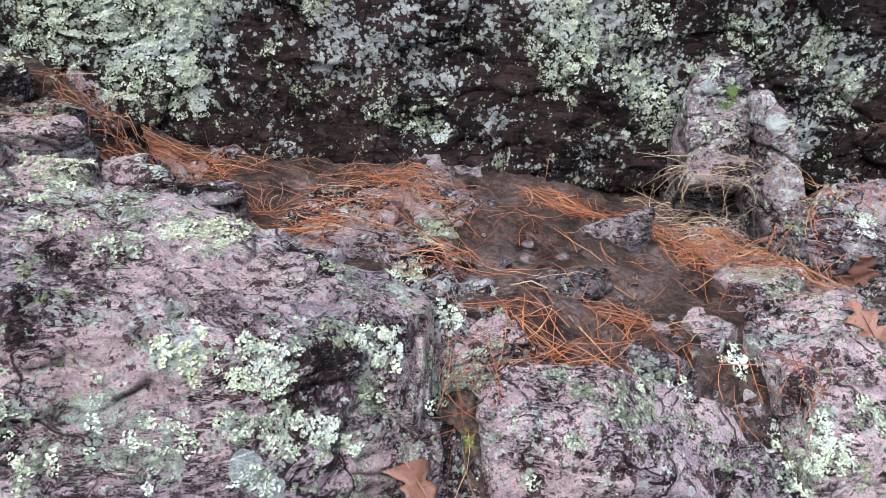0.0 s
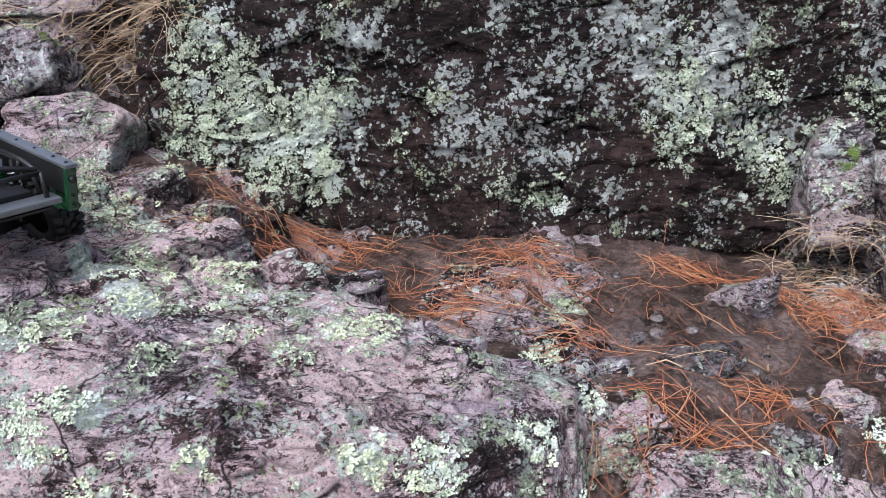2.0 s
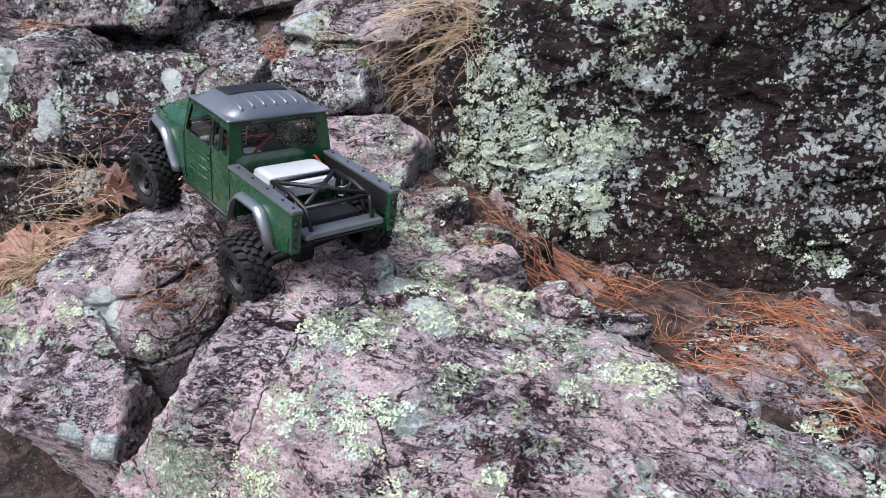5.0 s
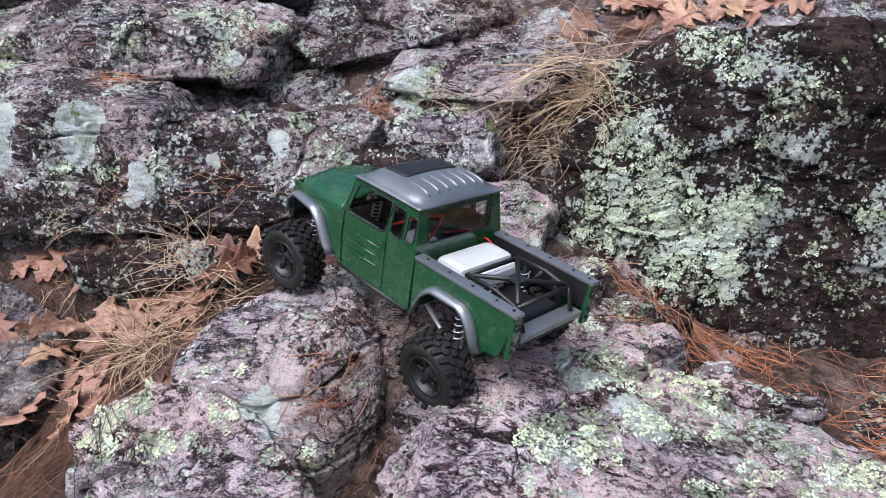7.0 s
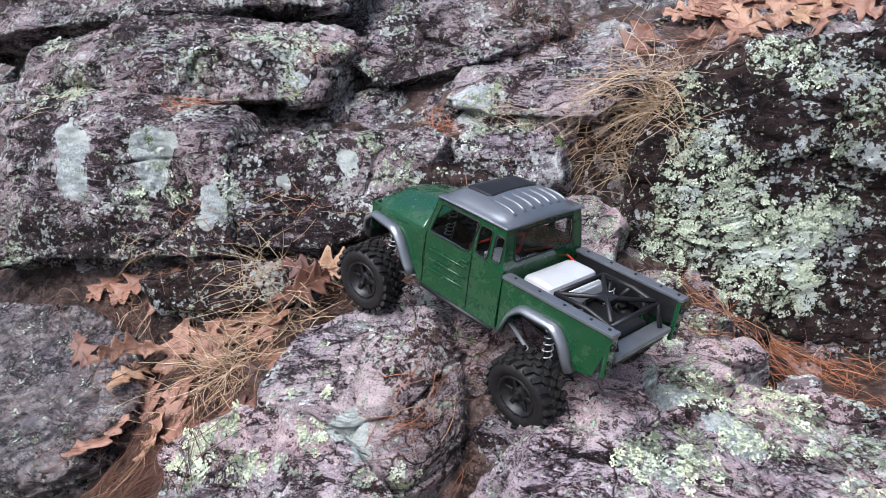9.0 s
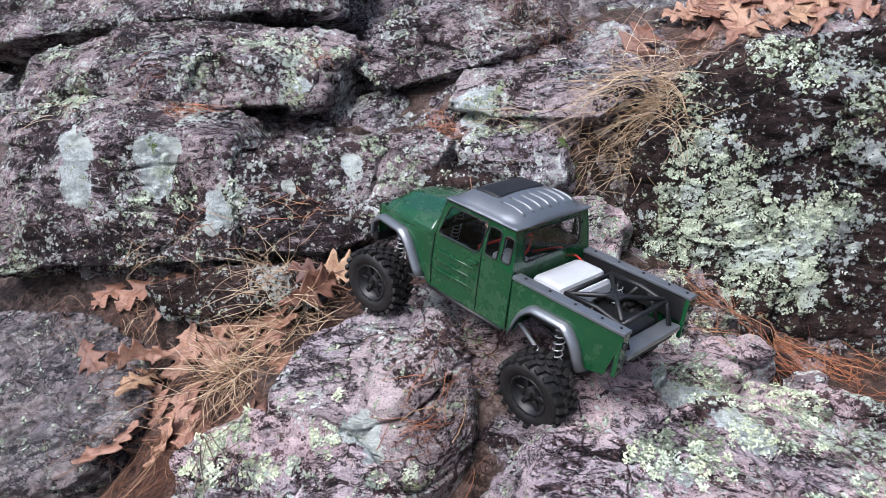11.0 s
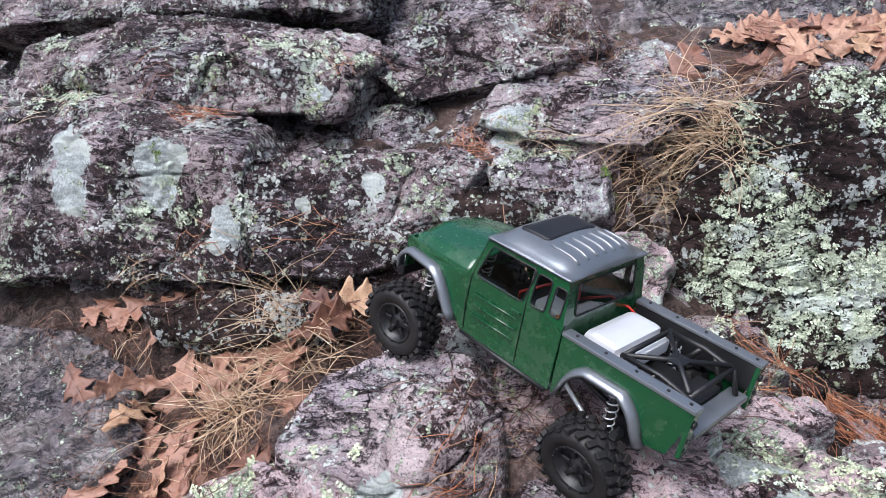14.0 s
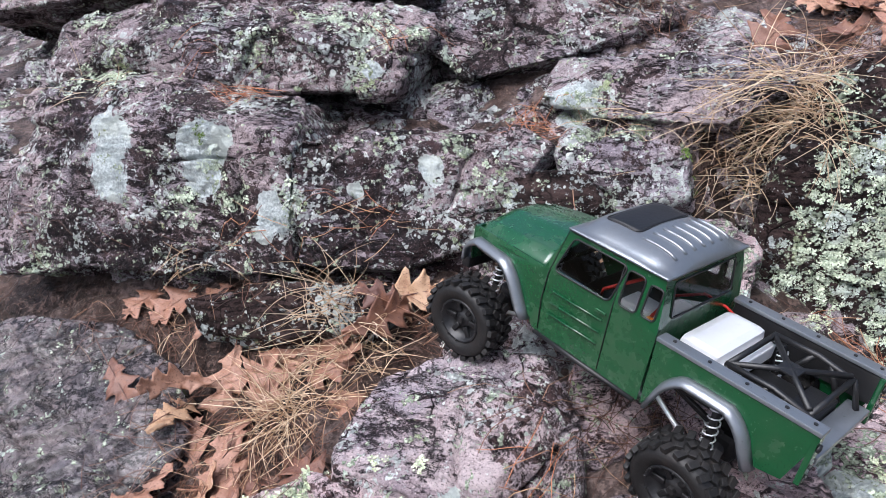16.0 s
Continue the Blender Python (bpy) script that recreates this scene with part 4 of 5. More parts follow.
def wheel(parent, at, side, steer=0.0):
    """A beadlock wheel; side is 1 on the left. Its parts: tyre, rim."""
    hub = new("wheel", None)
    hub.empty_display_size = 0.02
    hub.parent = parent
    hub.matrix_basis = pose(*at, 0, 0, steer)
    w = 0.021
    bm = lathe_bm([(0.029, -w * 0.8), (0.034, -w * 0.98), (0.041, -w * 1.02), (0.047, -w * 0.92), (0.0495, -w * 0.7), (0.0505, 0.0), (0.0495, w * 0.7), (0.047, w * 0.92),
                   (0.041, w * 1.02), (0.034, w * 0.98), (0.029, w * 0.8)], 56)
    tyre = part("tyre", bm, rubber, hub, "muddy black off-road tyre with chunky lugs", True)
    count = 22
    for i in range(count):
        for row, y in enumerate((-0.0150, -0.0045, 0.0050, 0.0150)):
            a = 2 * math.pi * (i + (0.5 if row in (1, 3) else 0.0)) / count
            turn = Matrix.Rotation(-a, 4, "Y") @ Matrix.Rotation(radians((18, -24, 24, -18)[row]), 4, "X")
            lug = new("lug", LUGS[row % 3 == 0])
            lug.parent = hub
            lug.matrix_basis = Matrix.Translation((0.0515 * math.cos(a), y, 0.0515 * math.sin(a))) @ turn
    s = side
    bm = lathe_bm([(0.0305, -s * 0.016), (0.0305, s * 0.017), (0.0285, s * 0.0195), (0.0262, s * 0.018), (0.0252, s * 0.010), (0.012, s * 0.007), (0.009, s * 0.012), (0.0001, s * 0.012)], 40)
    for i in range(6):
        a = 2 * math.pi * i / 6
        box_bm((0.015, 0.004, 0.0065), Vector((0.018 * math.cos(a), s * 0.0105, 0.018 * math.sin(a))), 0.0012, Matrix.Rotation(-a, 3, "Y"), bm)
    for i in range(12):
        a = 2 * math.pi * i / 12
        box_bm((0.0024, 0.002, 0.0024), Vector((0.0284 * math.cos(a), s * 0.0198, 0.0284 * math.sin(a))), 0.0004, Matrix.Rotation(-a, 3, "Y"), bm)
    rim = part("rim", bm, black_plastic, hub, "black spoked rim", True)
    part("hub_nut", lathe_bm([(0.0045, s * 0.012), (0.0045, s * 0.017), (0.0001, s * 0.017)], 6), black_plastic, rim)
    return hub


def shock(parent, top, bottom):
    """A coil-over damper between two points."""
    top, bottom = Vector(top), Vector(bottom)
    body = part("shock_absorber", tube_bm([top, top.lerp(bottom, 0.5), bottom], 0.0042, 10), black_plastic, parent, "black damper with a bright coil spring", True)
    way = (bottom - top).normalized()
    a = way.orthogonal().normalized()
    b = way.cross(a)
    n = 70
    coil = [top.lerp(bottom, 0.12 + 0.72 * i / n) + 0.0073 * (a * math.cos(i * 0.72) + b * math.sin(i * 0.72)) for i in range(n + 1)]
    part("coil_spring", tube_bm(coil, 0.0010, 5), bright_metal, body, "bright steel coil spring", True)


def model_truck():
    truck = tagged(new("model_truck", None), "green radio controlled crawler truck with open bed, climbing the rocks", "toy truck")
    truck.empty_display_size = 0.1
    HALF, BELT, ROOF = 0.086, 0.167, 0.2275

    def side_y(z):
        return HALF - 0.007 * max(0.0, z - BELT) / (ROOF - BELT) - 0.003 * max(0.0, 0.125 - z) / 0.04

    # cab sides with the front wings, cut for the wheel arch, door and quarter windows
    outline = [(0.186, 0.168), (0.192, 0.160), (0.193, 0.128)] + arc(0.150, 0.100, 0.056, 42, 158, 9) + [(0.082, 0.102), (0.068, 0.087), (-0.086, 0.083), (-0.0875, BELT), (-0.083, 0.200),
               (-0.077, ROOF), (0.046, ROOF), (0.067, 0.171)]
    door_window = rounded(-0.024, 0.173, 0.053, 0.219, 0.006, -0.009)
    door_window[0:5] = [(x - 0.004, z) for x, z in door_window[0:5]]
    quarter = rounded(-0.057, 0.176, -0.035, 0.217, 0.005)
    corner = rounded(-0.0795, 0.178, -0.0635, 0.214, 0.004)
    for s in (1, -1):
        place = lambda x, z, s=s: (x, s * (side_y(z) - (0.010 * max(0.0, x - 0.12) / 0.07)), z)
        body = part("cab_side", plate_bm(outline, [door_window, quarter, corner], place, (0, -s * 0.0022, 0)), green_paint, truck, "green painted cab side with rain drops")
        for name, loop in (("door_window", door_window), ("quarter_window", quarter), ("corner_window", corner)):
            pane = part(name, plate_bm(loop, [], lambda x, z, s=s: (x, s * (side_y(z) - 0.0030), z), (0, -s * 0.0008, 0)), glass, body, "clear tinted window")
            ring = [place(x, z) for x, z in loop]
            ring = [Vector(p) + Vector((0, s * 0.0004, 0)) for p in ring]
            part("window_seal", tube_bm(ring + ring[:1], 0.0011, 6, None, False), black_plastic, pane, "black rubber seal", True)
        # door seam and pressed panel lines
        seam = [(0.060, 0.090), (0.062, 0.130), (0.060, BELT), (0.049, 0.224), (-0.028, 0.224), (-0.030, BELT), (-0.030, 0.088)]
        part("door_seam", tube_bm([place(x, z) for x, z in seam], 0.0007, 5), black_plastic, body, "dark door gap", True)
        for z in (0.148, 0.133, 0.118):
            part("pressed_rib", tube_bm([(0.050, s * (side_y(z) + 0.0002), z), (0.010, s * (side_y(z) + 0.0004), z), (-0.022, s * (side_y(z) + 0.0002), z)], 0.0012, 6), green_paint, body, "", True)
        handle = box_bm((0.014, 0.003, 0.0035), (-0.019, s * (HALF + 0.0012), 0.158), 0.0008)
        part("door_handle", handle, green_paint, body)
        # arches
        for cx, cz, r, a0, a1, wide, name in ((0.150, 0.100, 0.058, 25, 150, 0.013, "front"), (-0.158, 0.094, 0.052, 18, 162, 0.013, "rear")):
            line = arc(cx, cz, r, a0, a1, 16)
            if name == "front":
                line = [(0.197, 0.118)] + [(min(x, 0.196), min(z, 0.152)) for x, z in line] + [(0.086, 0.104), (0.078, 0.096)]
            else:
                line = [(-0.100, 0.088)] + [(x, min(z, 0.140)) for x, z in line] + [(-0.216, 0.092)]
            bm = bmesh.new()
            rings = []
            for x, z in line:
                y = side_y(z) - (0.010 * max(0.0, x - 0.12) / 0.07)
                out = Vector((x - cx, 0, z - cz)).normalized() * 0.004
                rings.append([bm.verts.new((x + out.x * k1, s * (y + yy), z + out.z * k1)) for yy, k1 in ((-0.002, 1.4), (0.006, 1.1), (wide, 0.2), (wide, -0.9), (0.006, -0.2), (-0.002, 0.2))])
            for a, b in zip(rings, rings[1:]):
                for i in range(6):
                    bm.faces.new((a[i], a[(i + 1) % 6], b[(i + 1) % 6], b[i]))
            bm.faces.new(rings[0])
            bm.faces.new(rings[-1][::-1])
            part("fender_flare", bm, silver_paint, truck, "silver grey wheel arch flare", True)
        # bed side
        bed = [(-0.090, 0.083), (-0.102, 0.086)] + [(x, min(z, 0.138)) for x, z in arc(-0.158, 0.094, 0.052, 8, 172, 10)][::1] + [(-0.214, 0.094), (-0.245, 0.100), (-0.262, 0.158), (-0.262, 0.163), (-0.0895, 0.163)]
        bed_side = part("bed_side", plate_bm(bed, [], lambda x, z, s=s: (x, s * side_y(z), z), (0, -s * 0.003, 0)), green_paint, truck, "green painted bed side")
        inner = plate_bm([(-0.092, 0.128), (-0.255, 0.128), (-0.258, 0.162), (-0.092, 0.162)], [], lambda x, z, s=s: (x, s * (HALF - 0.012), z), (0, -s * 0.002, 0))
        part("bed_liner", inner, black_plastic, bed_side, "black inner liner")
        rail = part("bed_rail", box_bm((0.174, 0.017, 0.005), (-0.176, s * (HALF - 0.0068), 0.1655), 0.0012), silver_paint, truck, "silver grey top rail with screws")
        for x in (-0.105, -0.145, -0.185, -0.225, -0.252):
            own = lathe_bm([(0.0021, 0.0), (0.0021, 0.0012), (0.0001, 0.0014)], 8)
            bmesh.ops.transform(own, matrix=Matrix.Translation((x, s * (HALF - 0.007), 0.168)) @ Matrix.Rotation(radians(90), 4, "X"), verts=own.verts)
            part("screw", own, black_plastic, rail)
        lamp = own = lathe_bm([(0.0045, 0.0), (0.0045, 0.002), (0.0001, 0.003)], 12)
        bmesh.ops.transform(own, matrix=Matrix.Translation((-0.262, s * 0.0795, 0.148)) @ Matrix.Rotation(radians(90), 4, "Z"), verts=own.verts)
        end = part("bed_end", box_bm((0.006, 0.015, 0.058), (-0.2585, s * 0.0785, 0.134), 0.0015), green_paint, truck, "green rear corner post")
        part("tail_lamp", lamp, black_plastic, end, "small round black tail lamp", True)
        for z in (0.126, 0.114):
            own = lathe_bm([(0.0028, 0.0), (0.0028, 0.0016), (0.0001, 0.002)], 10)
            bmesh.ops.transform(own, matrix=Matrix.Translation((-0.262, s * 0.0795, z)) @ Matrix.Rotation(radians(90), 4, "Z"), verts=own.verts)
            part("bolt", own, black_plastic, end)

    # bonnet, pressed to a raised middle
    bm = bmesh.new()
    rows = []
    for x in np.linspace(0.067, 0.190, 14):
        half = HALF - 0.001 - 0.010 * max(0.0, x - 0.12) / 0.07
        drop = 0.010 * ((x - 0.067) / 0.123) ** 2 + (0.006 if x > 0.187 else 0.0)
        row = []
        for v in np.linspace(-1, 1, 23):
            e = abs(v)
            z = 0.1875 - 0.016 * smooth(0.80, 1.0, e) - 0.004 * e * e - drop + 0.0035 * (1 - smooth(0.30, 0.42, e)) - 0.002 * smooth(0.55, 0.62, e)
            row.append(bm.verts.new((x, v * half, float(z))))
        rows.append(row)
    for a, b in zip(rows, rows[1:]):
        for i in range(22):
            bm.faces.new((a[i], a[i + 1], b[i + 1], b[i]))
    bonnet = part("bonnet", bm, green_paint, truck, "glossy green bonnet beaded with rain", True)
    bonnet.modifiers.new("thickness", "SOLIDIFY").thickness = 0.002

    # windscreen with its frame, rear wall with its window
    front = [(-0.083, 0.170), (0.083, 0.170), (0.077, 0.2275), (-0.077, 0.2275)]
    place = lambda y, z: (0.0665 - 0.0205 * (z - 0.170) / 0.059, y, z)
    hole = rounded(-0.074, 0.177, 0.074, 0.222, 0.006)
    screen = part("windscreen_frame", plate_bm(front, [hole], place, (-0.002, 0, 0)), green_paint, truck)
    part("windscreen", plate_bm(hole, [], place, (-0.0008, 0, 0)), glass, screen, "clear windscreen")
    back = [(-0.0835, 0.083), (0.0835, 0.083), (0.0855, BELT), (0.078, 0.2275), (-0.078, 0.2275), (-0.0855, BELT)]
    place = lambda y, z: (-0.0865 + 0.0095 * max(0.0, z - BELT) / 0.062, y, z)
    hole = rounded(-0.062, 0.178, 0.062, 0.219, 0.006)
    rear = part("cab_rear", plate_bm(back, [hole], place, (0.002, 0, 0)), green_paint, truck, "green rear wall of the cab")
    pane = part("rear_window", plate_bm(hole, [], place, (0.0008, 0, 0)), glass, rear, "clear rear window")
    ring = [Vector(place(y, z)) + Vector((-0.0005, 0, 0)) for y, z in hole]
    part("window_seal", tube_bm(ring + ring[:1], 0.0011, 6, None, False), black_plastic, pane, "", True)

    # roof with its panel and ribs
    def roof_z(x, y):
        ex, ey = abs(x + 0.016) / 0.065, abs(y) / 0.083
        return 0.2465 - 0.0185 * ex ** 5 - 0.0185 * ey ** 5 - 0.003 * ey ** 2

    def roof_patch(x0, x1, y0, y1, nx, ny, lift):
        bm = bmesh.new()
        grid = [[bm.verts.new((x, y, max(0.2285, roof_z(x, y)) + lift)) for y in np.linspace(y0, y1, ny)] for x in np.linspace(x0, x1, nx)]
        for a, b in zip(grid, grid[1:]):
            for i in range(ny - 1):
                bm.faces.new((a[i], a[i + 1], b[i + 1], b[i]))
        ext = bmesh.ops.extrude_face_region(bm, geom=bm.faces[:])
        bmesh.ops.translate(bm, vec=(0, 0, -0.002), verts=[v for v in ext["geom"] if isinstance(v, bmesh.types.BMVert)])
        return bm

    roof = part("roof", roof_patch(-0.081, 0.049, -0.0830, 0.0830, 30, 38, 0.0), silver_paint, truck, "wet silver grey roof", True)
    part("roof_panel", roof_patch(-0.016, 0.026, -0.048, 0.048, 14, 24, 0.0009), black_plastic, roof, "dark sunroof panel", True)
    loop = rounded(-0.017, -0.050, 0.028, 0.050, 0.007)
    part("panel_seam", tube_bm([(x, y, roof_z(x, y) + 0.0006) for x, y in loop + loop[:1]], 0.0010, 6, None, False), black_plastic, roof, "", True)
    for y in (-0.054, -0.036, -0.018, 0.0, 0.018, 0.036, 0.054):
        part("roof_rib", tube_bm([(x, y, roof_z(x, y) + 0.0002) for x in np.linspace(-0.026, -0.068, 8)], 0.0021, 8), silver_paint, roof, "", True)

    # nose
    bm = plate_bm([(-0.075, 0.120), (0.075, 0.120), (0.076, 0.166), (-0.076, 0.166)], [rounded(-0.048, 0.130, 0.048, 0.158, 0.004)], lambda y, z: (0.1925, y, z), (-0.003, 0, 0))
    nose = part("grille_surround", bm, green_paint, truck)
    for z in (0.134, 0.140, 0.146, 0.152):
        part("grille_bar", box_bm((0.003, 0.096, 0.003), (0.190, 0, z), 0.0006), black_plastic, nose)
    for y in (-0.061, 0.061):
        own = lathe_bm([(0.010, 0.0), (0.010, 0.003), (0.006, 0.005), (0.0001, 0.006)], 16)
        bmesh.ops.transform(own, matrix=Matrix.Translation((0.192, y, 0.146)) @ Matrix.Rotation(radians(-90), 4, "Z"), verts=own.verts)
        part("headlight", own, white_plastic, nose, "round headlight", True)
    part("front_bumper", box_bm((0.014, 0.150, 0.016), (0.200, 0, 0.110), 0.003), black_plastic, truck, "black front bumper")

    # chassis
    for y in (-0.032, 0.032):
        part("frame_rail", box_bm((0.40, 0.004, 0.018), (-0.02, y, 0.098), 0.001), black_plastic, truck)
    part("skid_plate", box_bm((0.090, 0.068, 0.006), (0.0, 0, 0.082), 0.002), black_plastic, truck)
    part("gearbox", box_bm((0.07, 0.05, 0.03), (0.02, 0, 0.105), 0.004), black_plastic, truck)
    for y in (-0.082, 0.082):
        part("rock_slider", tube_bm([(0.064, y, 0.084), (0.0, y, 0.081), (-0.082, y, 0.080)], 0.0032, 8), black_plastic, truck, "", True)

    # bed: box, cage, plates
    box = part("battery_box", box_bm((0.050, 0.108, 0.030), (-0.119, 0, 0.148), 0.011), bright_metal, truck, "bright aluminium box with a rounded lid")
    part("box_step", box_bm((0.014, 0.104, 0.018), (-0.150, 0, 0.142), 0.002), white_plastic, box, "white front lip")
    part("bed_floor", box_bm((0.110, 0.100, 0.004), (-0.205, 0, 0.116), 0.001), black_plastic, truck, "black bed floor")
    part("rear_crossmember", box_bm((0.024, 0.128, 0.008), (-0.250, 0, 0.124), 0.002), silver_paint, truck, "dark grey rear crossmember")
    part("servo_plate", box_bm((0.030, 0.080, 0.016), (-0.222, 0, 0.126), 0.002), black_plastic, truck)
    Z = 0.160
    bars = [[(-0.152, -0.050, Z), (-0.236, 0.050, Z)], [(-0.152, 0.050, Z), (-0.236, -0.050, Z)], [(-0.152, -0.052, Z), (-0.152, 0.052, Z)], [(-0.238, -0.052, Z - 0.004), (-0.238, 0.052, Z - 0.004)],
            [(-0.150, 0.052, Z), (-0.200, 0.052, Z + 0.002), (-0.240, 0.052, Z - 0.005), (-0.252, 0.050, 0.128)], [(-0.150, -0.052, Z), (-0.200, -0.052, Z + 0.002), (-0.240, -0.052, Z - 0.005), (-0.252, -0.050, 0.128)],
            [(-0.196, 0.052, Z), (-0.172, 0.056, 0.120)], [(-0.196, -0.052, Z), (-0.172, -0.056, 0.120)], [(-0.152, 0.052, Z), (-0.160, 0.055, 0.120)], [(-0.152, -0.052, Z), (-0.160, -0.055, 0.120)],
            [(-0.214, 0.052, Z), (-0.232, 0.055, 0.122)], [(-0.214, -0.052, Z), (-0.232, -0.055, 0.122)]]
    cage = None
    for bar in bars:
        own = part("cage_bar", tube_bm(bar, 0.0034, 8), black_plastic, cage or truck, "" if cage else "black tubular roll cage", True)
        cage = cage or own
    part("cage_plate", box_bm((0.022, 0.026, 0.003), (-0.194, 0, Z + 0.001), 0.001), black_plastic, cage)

    # inside the cab
    part("cab_floor", box_bm((0.140, 0.150, 0.003), (-0.012, 0, 0.130), 0.001), black_plastic, truck)
    part("speed_controller", box_bm((0.040, 0.034, 0.022), (-0.030, 0.020, 0.146), 0.003), white_plastic, truck)
    part("wire", tube_bm([(-0.05, 0.04, 0.150), (-0.058, 0.02, 0.176), (-0.040, -0.01, 0.186), (-0.015, 0.010, 0.176), (0.010, 0.045, 0.160), (0.02, 0.03, 0.14)], 0.0022, 6), red_wire, truck, "red battery wire", True)
    part("wire", tube_bm([(-0.03, -0.03, 0.150), (-0.066, -0.045, 0.168), (-0.088, -0.060, 0.158), (-0.105, -0.062, 0.150)], 0.0018, 6), red_wire, truck, "", True)
    part("plug", box_bm((0.016, 0.010, 0.010), (-0.058, 0.045, 0.152), 0.002), orange_plug, truck, "orange connector")

    # axles with their wheels
    for x, left, right, name in ((0.158, 0.056, 0.066, "front"), (-0.165, 0.037, 0.070, "rear")):
        turn = math.atan2(left - right, 0.2)
        mid = (left + right) / 2
        axle = part("axle", tube_bm([(x, -0.085, mid - 0.085 * math.tan(turn)), (x, 0.085, mid + 0.085 * math.tan(turn))], 0.008, 10), black_plastic, truck, "black axle tube", True)
        part("diff_housing", box_bm((0.036, 0.034, 0.034), (x, 0.012, mid), 0.008), black_plastic, axle)
        for s in (1, -1):
            z = mid + s * 0.1 * math.tan(turn)
            hub = wheel(truck, (x, s * 0.098, z), s, 6 if name == "front" else 0)
            hub.rotation_euler.x = turn
            shock(truck, (x - (0.012 if name == "front" else -0.004), s * 0.060, 0.150), (x, s * 0.064, z + 0.006))
            inner = 0.05 if name == "front" else -0.06
            part("link_rod", tube_bm([(x, s * 0.050, z - 0.004), (inner, s * 0.036, 0.084)], 0.0028, 8), bright_metal, truck, "bright steel link rod", True)
            part("upper_link", tube_bm([(x, s * 0.030, mid + 0.016), (inner, s * 0.028, 0.100)], 0.0025, 8), black_plastic, truck, "", True)
    part("drive_shaft", tube_bm([(0.145, 0.010, 0.064), (0.03, 0.0, 0.088)], 0.004, 8), black_plastic, truck, "", True)
    part("drive_shaft", tube_bm([(-0.150, 0.008, 0.056), (-0.02, 0.0, 0.088)], 0.004, 8), black_plastic, truck, "", True)
    return truck



# ---- growth and litter ----
bpy.context.view_layer.update()
DEPS = bpy.context.evaluated_depsgraph_get()
IN = Vector((0.0, 0.62, -0.78)).normalized()
dice = random.Random(4)


def land(p, way=IN, back=0.12, reach=0.4):
    """Where a thing tossed at p comes to rest on the rocks, with the normal there."""
    hit, place, normal, _, _, _ = scene.ray_cast(DEPS, Vector(p) - way * back, way, distance=reach)
    return (place, normal) if hit else (None, None)


def lichen_material(name, bright, dull, odd):
    k = Nodes(name)
    r = k.island()
    col = k.mix(r, dull, bright)
    col = k.mix(k.ramp(k.noise(16.0, 3.0), 0.50, 0.62), col, odd)
    col = k.mix(k.ramp(k.noise(420.0, 3.0), 0.52, 0.66, 0.0, 0.45), col, (0.22, 0.27, 0.19))
    return k.done(col, 0.85, k.noise(600.0, 3.0), 0.5, 0.0015)


mint_lichen = lichen_material("mint_lichen", (0.74, 0.80, 0.64), (0.30, 0.36, 0.25), (0.58, 0.64, 0.58))
lime_lichen = lichen_material("yellow_green_lichen", (0.75, 0.79, 0.57), (0.33, 0.38, 0.24), (0.66, 0.72, 0.57))
moss_green = lichen_material("moss", (0.16, 0.24, 0.04), (0.07, 0.12, 0.02), (0.20, 0.26, 0.06))


def clump_shapes(count, lobes, spread, size):
    """Rosettes of cupped, ragged lobes, as vertex arrays; all have the same faces."""
    shapes = []
    for c in range(count):
        verts = []
        for i in range(lobes):
            a = dice.uniform(0, 2 * math.pi)
            r = spread * math.sqrt(dice.uniform(0, 1))
            cx, cy, cz = r * math.cos(a), r * math.sin(a), dice.uniform(0.0003, 0.0018)
            s = size * dice.uniform(0.6, 1.35)
            turn = dice.uniform(0, 2 * math.pi)
            lift, side = dice.uniform(-0.35, 0.5), dice.uniform(0, 2 * math.pi)
            verts.append((cx, cy, cz))
            for m in range(7):
                t = turn + 2 * math.pi * m / 7
                q = s * dice.uniform(0.5, 1.35)
                verts.append((cx + q * math.cos(t), cy + q * math.sin(t), cz + q * (0.15 + lift * 0.7 * math.cos(t - side)) + dice.uniform(-0.0005, 0.0008)))
        shapes.append(np.array(verts))
    faces = []
    for i in range(lobes):
        b = i * 8
        faces += [(b, b + 1 + m, b + 1 + (m + 1) % 7) for m in range(7)]
    return shapes, np.array(faces)


LEAFY = clump_shapes(14, 18, 0.0054, 0.00125)
MOSSY = clump_shapes(6, 14, 0.006, 0.0014)


